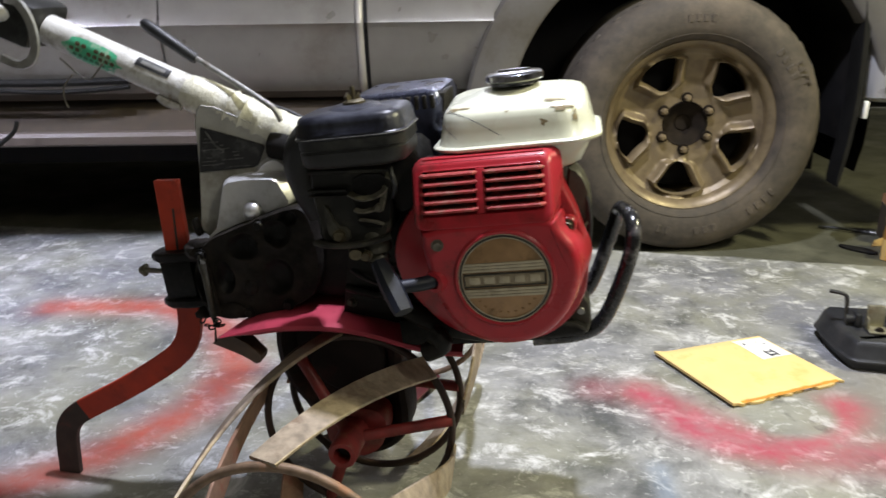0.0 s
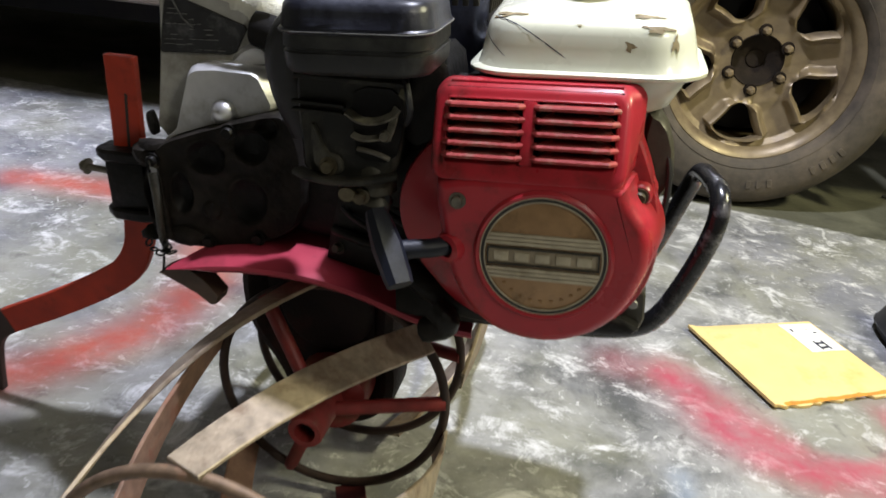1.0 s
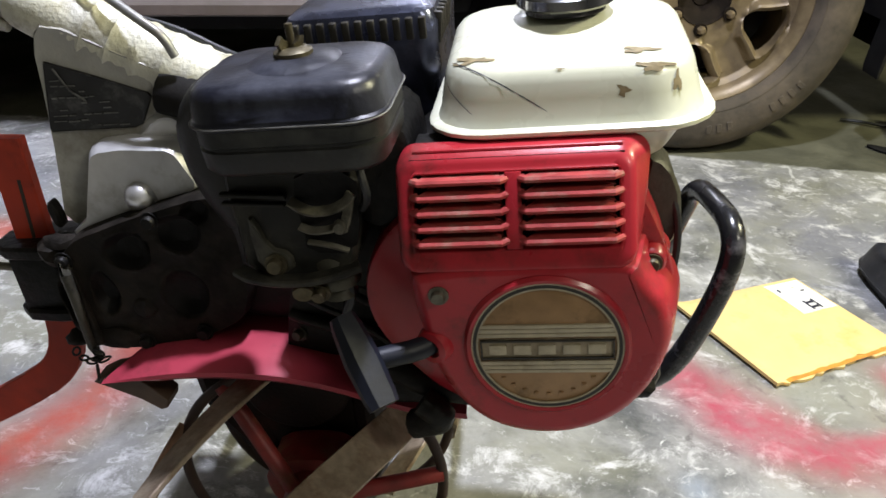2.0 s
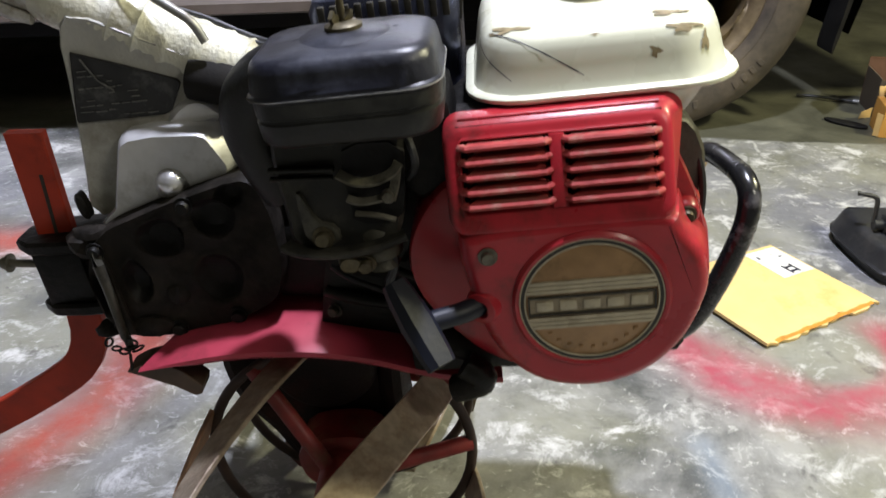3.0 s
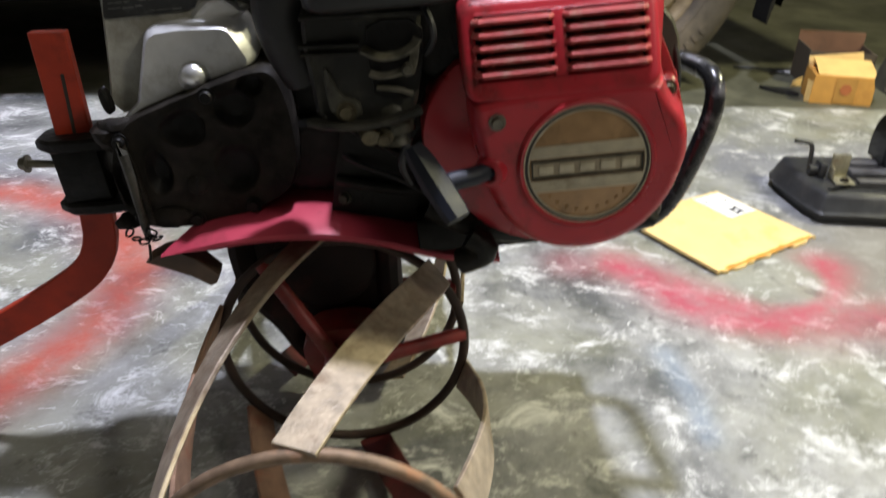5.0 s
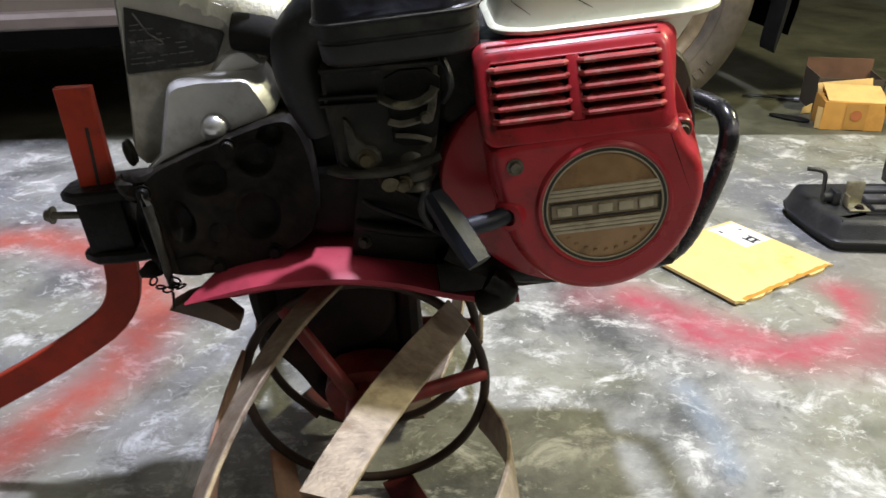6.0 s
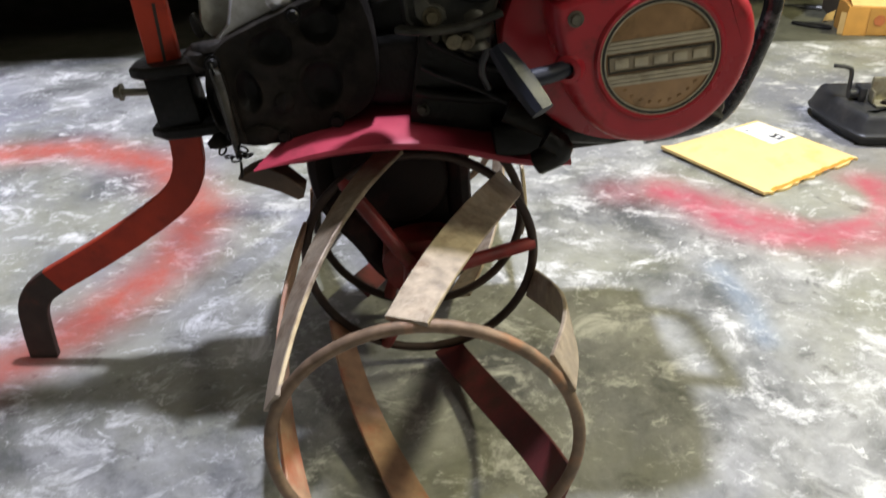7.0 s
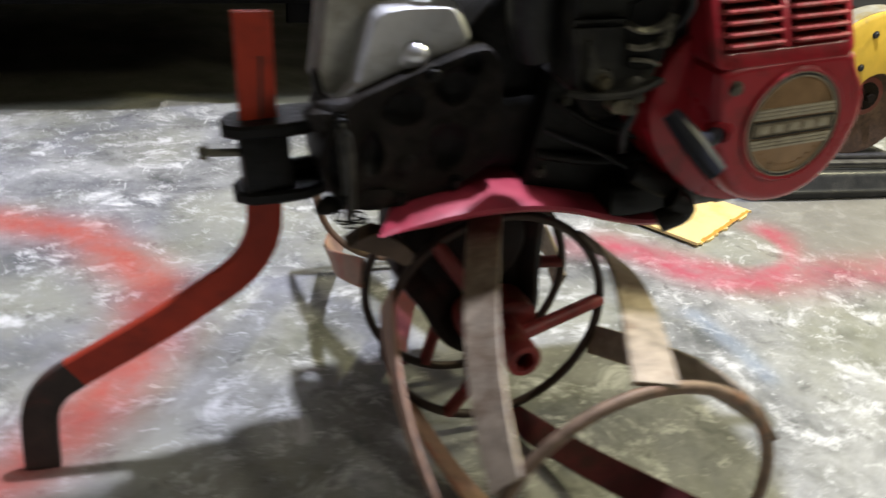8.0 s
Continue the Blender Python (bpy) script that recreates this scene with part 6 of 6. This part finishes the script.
def make_saw():
    """A bench cut-off saw: slotted tray base, vice with a crank, motor arm, guard and disc."""
    at = pose(0.838, 1.505, 0, 0, 0, -13)
    root = thing("cut_off_saw", (1.05, 1.58, 0.0), "black-grey cut-off saw with a dirty yellow guard, on the floor", "power tool")
    frame_in = Matrix.Translation((-1.05, -1.58, 0)) @ at

    def p(name, bm, mat, parent=None, label="", flat=False):
        return part(name, bm, mat, parent or root, label, frame_in, flat)

    plan = soften([(0.022, -0.006, 0), (0.50, -0.006, 0), (0.53, 0.02, 0), (0.53, 0.20, 0), (0.50, 0.226, 0), (0.004, 0.226, 0), (-0.026, 0.206, 0), (-0.038, 0.165, 0), (-0.006, 0.012, 0)], 1, True)
    plan = [Vector((q.x, q.y)) for q in plan]

    def stack(bm, levels):
        loft(bm, [[(q.x, q.y, z) for q in inset(plan, d)] for z, d in levels])

    bm = bmesh.new()
    stack(bm, ((0.018, 0.003), (0.019, 0.0), (0.024, -0.002), (0.027, 0.001), (0.030, 0.003), (0.053, 0.012), (0.060, 0.016), (0.0635, 0.023), (0.064, 0.034)))
    base = p("base", bm, SAW_GREY, None, "black-grey pressed steel tray base")
    bm = bmesh.new()
    stack(bm, ((0.0, 0.012), (0.002, 0.009), (0.0178, 0.009)))
    p("rubber_edge", bm, SAW_DARK, base, "black rubber footing")
    # dark strips laid on top, their colour the shade in the slots
    for y, x0, w in ((0.046, 0.074, 0.016), (0.084, 0.066, 0.016), (0.136, 0.086, 0.020)):
        bm = bmesh.new()
        box(bm, ((x0 + 0.47) / 2, y, 0.0648), (0.47 - x0, w, 0.0034), 0.0012)
        p("slot", bm, POCKET, base)
    for y, w, h in ((0.065, 0.020, 0.008), (0.109, 0.030, 0.011), (0.160, 0.024, 0.009)):
        bm = bmesh.new()
        box(bm, (0.285, y, 0.064 + h / 2), (0.38, w, h), 0.0025)
        p("rail", bm, SAW_RAIL, base, "worn steel guide rail")
    # zinc stop bracket with its bolt, and the crank
    bm = bmesh.new()
    box(bm, (0.064, 0.066, 0.0675), (0.040, 0.036, 0.005), 0.0015)
    box(bm, (0.062, 0.088, 0.091), (0.036, 0.010, 0.052), 0.003)
    box(bm, (0.044, 0.076, 0.080), (0.004, 0.022, 0.026), 0.001)
    vice = p("vice_bracket", bm, ZINC, None, "pale zinc-plated vice bracket")
    bm = bmesh.new()
    bolt(bm, (0.066, 0.060, 0.0700), (0, 0, 1), 0.0065, 0.006)
    p("vice_bolt", bm, HUB_DARK, vice)
    bm = bmesh.new()
    box(bm, (0.030, 0.098, 0.0795), (0.014, 0.034, 0.030), 0.004)
    lathe(bm, [(0, 0.014), (0.010, 0.014), (0.011, -0.014), (0, -0.014)], (0.020, 0.098, 0.078), (1, 0, 0), 12)
    p("screw_block", bm, SAW_DARK, vice, "dark cast screw block")
    bm = bmesh.new()
    tube(bm, [(0.03, 0.100, 0.078), (0.014, 0.102, 0.078), (0.008, 0.103, 0.080), (0.007, 0.104, 0.092), (0.007, 0.106, 0.120), (0.002, 0.108, 0.131), (-0.030, 0.112, 0.134)], 0.0045, 10, 2)
    p("crank", bm, SAW_DARK, vice, "bent steel crank handle")
    # arm, motor, disc and guard
    hub = Vector((0.345, 0.110, 0.222))
    bm = bmesh.new()
    shell(bm, [(0.255, 0.064), (0.225, 0.10), (0.285, 0.19), (0.365, 0.24), (0.455, 0.22), (0.445, 0.064)], [(0.158, 0.006), (0.162, 0.0), (0.195, 0.0)], 1)
    p("pivot_arm", bm, SAW_DARK, None, "black cast pivot arm")
    bm = bmesh.new()
    lathe(bm, [(0, -0.0025), (0.146, -0.0025), (0.148, 0), (0.146, 0.0025), (0, 0.0025)], hub, (0, 1, 0), 64)
    disc = p("abrasive_disc", bm, ABRASIVE, None, "worn brown abrasive disc")
    bm = bmesh.new()
    lathe(bm, [(0.034, -0.0045), (0.046, -0.0045), (0.048, -0.002), (0.034, -0.002)], hub, (0, 1, 0), 32)
    p("paper_ring", bm, HUB_RED, disc, "faded red paper ring")
    bm = bmesh.new()
    lathe(bm, [(0, -0.024), (0.011, -0.024), (0.013, -0.010), (0.030, -0.008), (0.033, -0.003), (0, -0.003)], hub, (0, 1, 0), 6)
    lathe(bm, [(0, -0.012), (0.026, -0.011), (0.033, -0.007), (0.034, -0.003), (0, -0.003)], hub, (0, 1, 0), 28)
    p("flange", bm, HUB_DARK, disc, "dark steel clamping flange")
    bm = bmesh.new()
    rings = []
    for k in range(33):
        a = radians(5 + 172 * k / 32)
        inner = 0.062 if 30 < k * 172 / 32 < 150 else 0.10
        rings.append([hub + Vector((r * math.cos(a), y, r * math.sin(a))) for r, y in ((inner, -0.030), (0.196, -0.030), (0.204, -0.024), (0.205, -0.018), (0.196, -0.012), (inner, -0.012))])
    loft(bm, rings)
    guard = p("guard", bm, YELLOW, None, "dirty yellow disc guard")
    bm = bmesh.new()
    loft(bm, [[hub + Vector((r * math.cos(a), y, r * math.sin(a))) for r, y in ((0.198, -0.020), (0.2065, -0.017), (0.2065, 0.040), (0.202, 0.046), (0.198, 0.046))] for a in [radians(5 + 172 * k / 32) for k in range(33)]])
    p("guard_rim", bm, GUARD_DUST, guard, "grey dust-covered rim")
    bm = bmesh.new()
    shell(bm, [(0.182, 0.330), (0.160, 0.318), (0.146, 0.285), (0.136, 0.245), (0.144, 0.216), (0.178, 0.222)], [(0.140, 0.004), (0.144, 0.0), (0.196, 0.0), (0.200, 0.004)], 1)
    p("guard_flap", bm, DIRTY_ALLOY, guard, "grey dusty flap of the guard")
    for deg, r in ((60, 0.17), (110, 0.16), (150, 0.165), (170, 0.14), (132, 0.10)):
        a = radians(deg)
        bm = bmesh.new()
        bolt(bm, hub + Vector((r * math.cos(a), -0.030, r * math.sin(a))), (0, -1, 0), 0.006, 0.006)
        p("guard_bolt", bm, SAW_DARK, guard)
    bm = bmesh.new()
    lathe(bm, [(0, 0.0), (0.06, 0.0), (0.066, 0.01), (0.066, 0.12), (0.05, 0.14), (0, 0.14)], hub + Vector((0.05, 0.05, 0.03)), (0, 1, 0), 32)
    for k in range(9):
        lathe(bm, [(0.0655, 0), (0.069, 0.001), (0.069, 0.004), (0.0655, 0.005)], hub + Vector((0.05, 0.066 + 0.012 * k, 0.03)), (0, 1, 0), 24)
    p("motor", bm, SAW_DARK, None, "black finned motor housing")
    bm = bmesh.new()
    shell(bm, [(0.172, 0.064), (0.168, 0.110), (0.175, 0.158), (0.195, 0.170), (0.230, 0.150), (0.235, 0.064)], [(0.130, 0.004), (0.134, 0.0), (0.200, 0.0)], 1)
    p("spark_deflector", bm, SAW_DARK, None, "dark spark deflector")


def wall_sheet(bm, a, b, z0, z1, thick=0.003):
    """A standing card wall from a to b."""
    a, b = Vector((*a, 0)), Vector((*b, 0))
    n = (b - a).cross(Vector((0, 0, 1))).normalized() * thick
    loft(bm, [[a + Vector((0, 0, z)), b + Vector((0, 0, z)), b + n + Vector((0, 0, z)), a + n + Vector((0, 0, z))] for z in (z0, z1)])


def make_orange_carton():
    at = pose(1.342, 2.148, 0, 0, 0, -19.5)
    w, d, h = 0.164, 0.095, 0.080
    root = thing("carton", (1.34, 2.2, 0.0), "orange cardboard carton with a loose pale lid flap", "box")
    m = Matrix.Translation((-1.34, -2.2, 0)) @ at
    bm = bmesh.new()
    loft(bm, [[(x * s, y, z) for x, y in ((-w / 2, 0), (w / 2, 0), (w / 2, d), (-w / 2, d))] for z, s in ((0.001, 1.0), (0.02, 1.005), (h - 0.01, 0.985), (h, 0.97))])
    part("carton_body", bm, CARD, root, "", m)
    bm = bmesh.new()
    loft(bm, [[(-w * 0.44, 0.004, h + 0.001), (w * 0.515, 0.002, h - 0.004), (w * 0.515, 0.002, h - 0.001), (-w * 0.44, 0.004, h + 0.004)],
              [(-w * 0.43, 0.05, h + 0.015), (w * 0.52, 0.05, h + 0.012), (w * 0.52, 0.05, h + 0.015), (-w * 0.43, 0.05, h + 0.018)],
              [(-w * 0.42, d, h + 0.024), (w * 0.53, d, h + 0.020), (w * 0.53, d, h + 0.023), (-w * 0.42, d, h + 0.027)]])
    part("flap", bm, CARD_TOP, root, "pale lid flap slanting up", m)
    bm = bmesh.new()
    box(bm, (-w * 0.02, d + 0.008, h + 0.014), (w * 0.9, 0.003, 0.040), 0.001, Matrix.Rotation(radians(-14), 3, "X") @ Matrix.Rotation(radians(-7), 3, "Y"))
    part("flap", bm, CARD_TOP, root, "pale lid flap standing up", m)
    bm = bmesh.new()
    wall_sheet(bm, (-w / 2 - 0.012, 0.012), (-w / 2, 0.002), 0.002, h * 0.78, 0.002)
    part("side_flap", bm, CARD_TOP, root, "bent corner flap", m)
    bm = bmesh.new()
    box(bm, (0.006, -0.0012, h * 0.50), (0.056, 0.0012, h * 0.92))
    tape = part("tape", bm, CARD_TAPE, root, "darker brown tape patch", m)
    bm = bmesh.new()
    lathe(bm, [(0, 0.0012), (0.015, 0.0012), (0.015, 0), (0, 0)], (0.006, -0.002, h * 0.55), (0, -1, 0), 24)
    part("printed_mark", bm, CARD_MARK, tape, "round faded red print", m)


def make_brown_carton():
    at = pose(1.335, 2.315, 0, 0, 0, -19.5)
    w, d, h = 0.185, 0.13, 0.105
    root = thing("open_carton", (1.4, 2.35, 0.0), "dark brown open cardboard carton standing behind the orange one", "box")
    m = Matrix.Translation((-1.4, -2.35, 0)) @ at
    bm = bmesh.new()
    box(bm, (w / 2, d / 2, 0.003), (w, d, 0.004))
    wall_sheet(bm, (w, 0), (0, 0), 0.001, h)
    wall_sheet(bm, (0, 0), (-0.006, d), 0.001, h + 0.004)
    wall_sheet(bm, (w, d), (w, 0), 0.001, h - 0.004)
    part("carton_body", bm, CARD_BROWN, root, "", m)
    # inner wall's lighter card has the light on it put in
    bm = bmesh.new()
    wall_sheet(bm, (-0.006, d), (w, d), 0.001, h + 0.03)
    part("back_wall", bm, CARD_INSIDE, root, "red-brown inner wall, coloured as lit", m)
    # pale card puts the light on the brown flap into its colour
    bm = bmesh.new()
    loft(bm, [[(-0.040, -0.022, 0.002), (-0.006, -0.004, 0.002), (-0.006, -0.002, 0.002), (-0.040, -0.020, 0.002)], [(-0.034, -0.018, 0.020), (-0.005, -0.003, 0.030), (-0.005, -0.001, 0.030), (-0.034, -0.016, 0.020)]])
    part("torn_flap", bm, CARD_TOP, root, "torn corner flap, its light in the pale colour", m)


def make_rod():
    root = thing("steel_rod", (1.28, 2.46, 0.0), "thin black rod with a bright bare end, lying on the concrete", "rod")
    m = Matrix.Translation((-1.28, -2.46, 0))
    bm = bmesh.new()
    tube(bm, [(1.215, 2.505, 0.007), (1.26, 2.478, 0.010), (1.345, 2.423, 0.009)], 0.0045, 8, 1)
    bar = part("bar", bm, SAW_DARK, root, "", m)
    bm = bmesh.new()
    rod(bm, (1.343, 2.4243, 0.009), (1.356, 2.416, 0.009), 0.0062, 10)
    part("bare_end", bm, STEEL, bar, "bright bare end", m)


def make_dark_sheet():
    root = thing("dark_sheet", (1.235, 2.27, 0.0), "thin flat dark sheet lying on the concrete", "scrap")
    # thin dark sheet on the floor, left of the cartons
    plan = [Vector((q.x, q.y)) for q in soften([(-0.045, 0.045, 0), (-0.030, 0.055, 0), (0.030, 0.005, 0), (0.045, -0.035, 0), (0.020, -0.040, 0), (-0.025, 0.005, 0)], 2, True)]
    bm = bmesh.new()
    loft(bm, [[(q.x, q.y, z + 0.03 * max(0.0, -q.x - 0.02)) for q in inset(plan, d)] for z, d in ((0.0005, 0.001), (0.002, 0.0), (0.006, 0.0), (0.0075, 0.002))])
    part("sheet", bm, FLAP, root)


make_dark_sheet()
make_envelope()
make_saw()
make_orange_carton()
make_brown_carton()
make_rod()
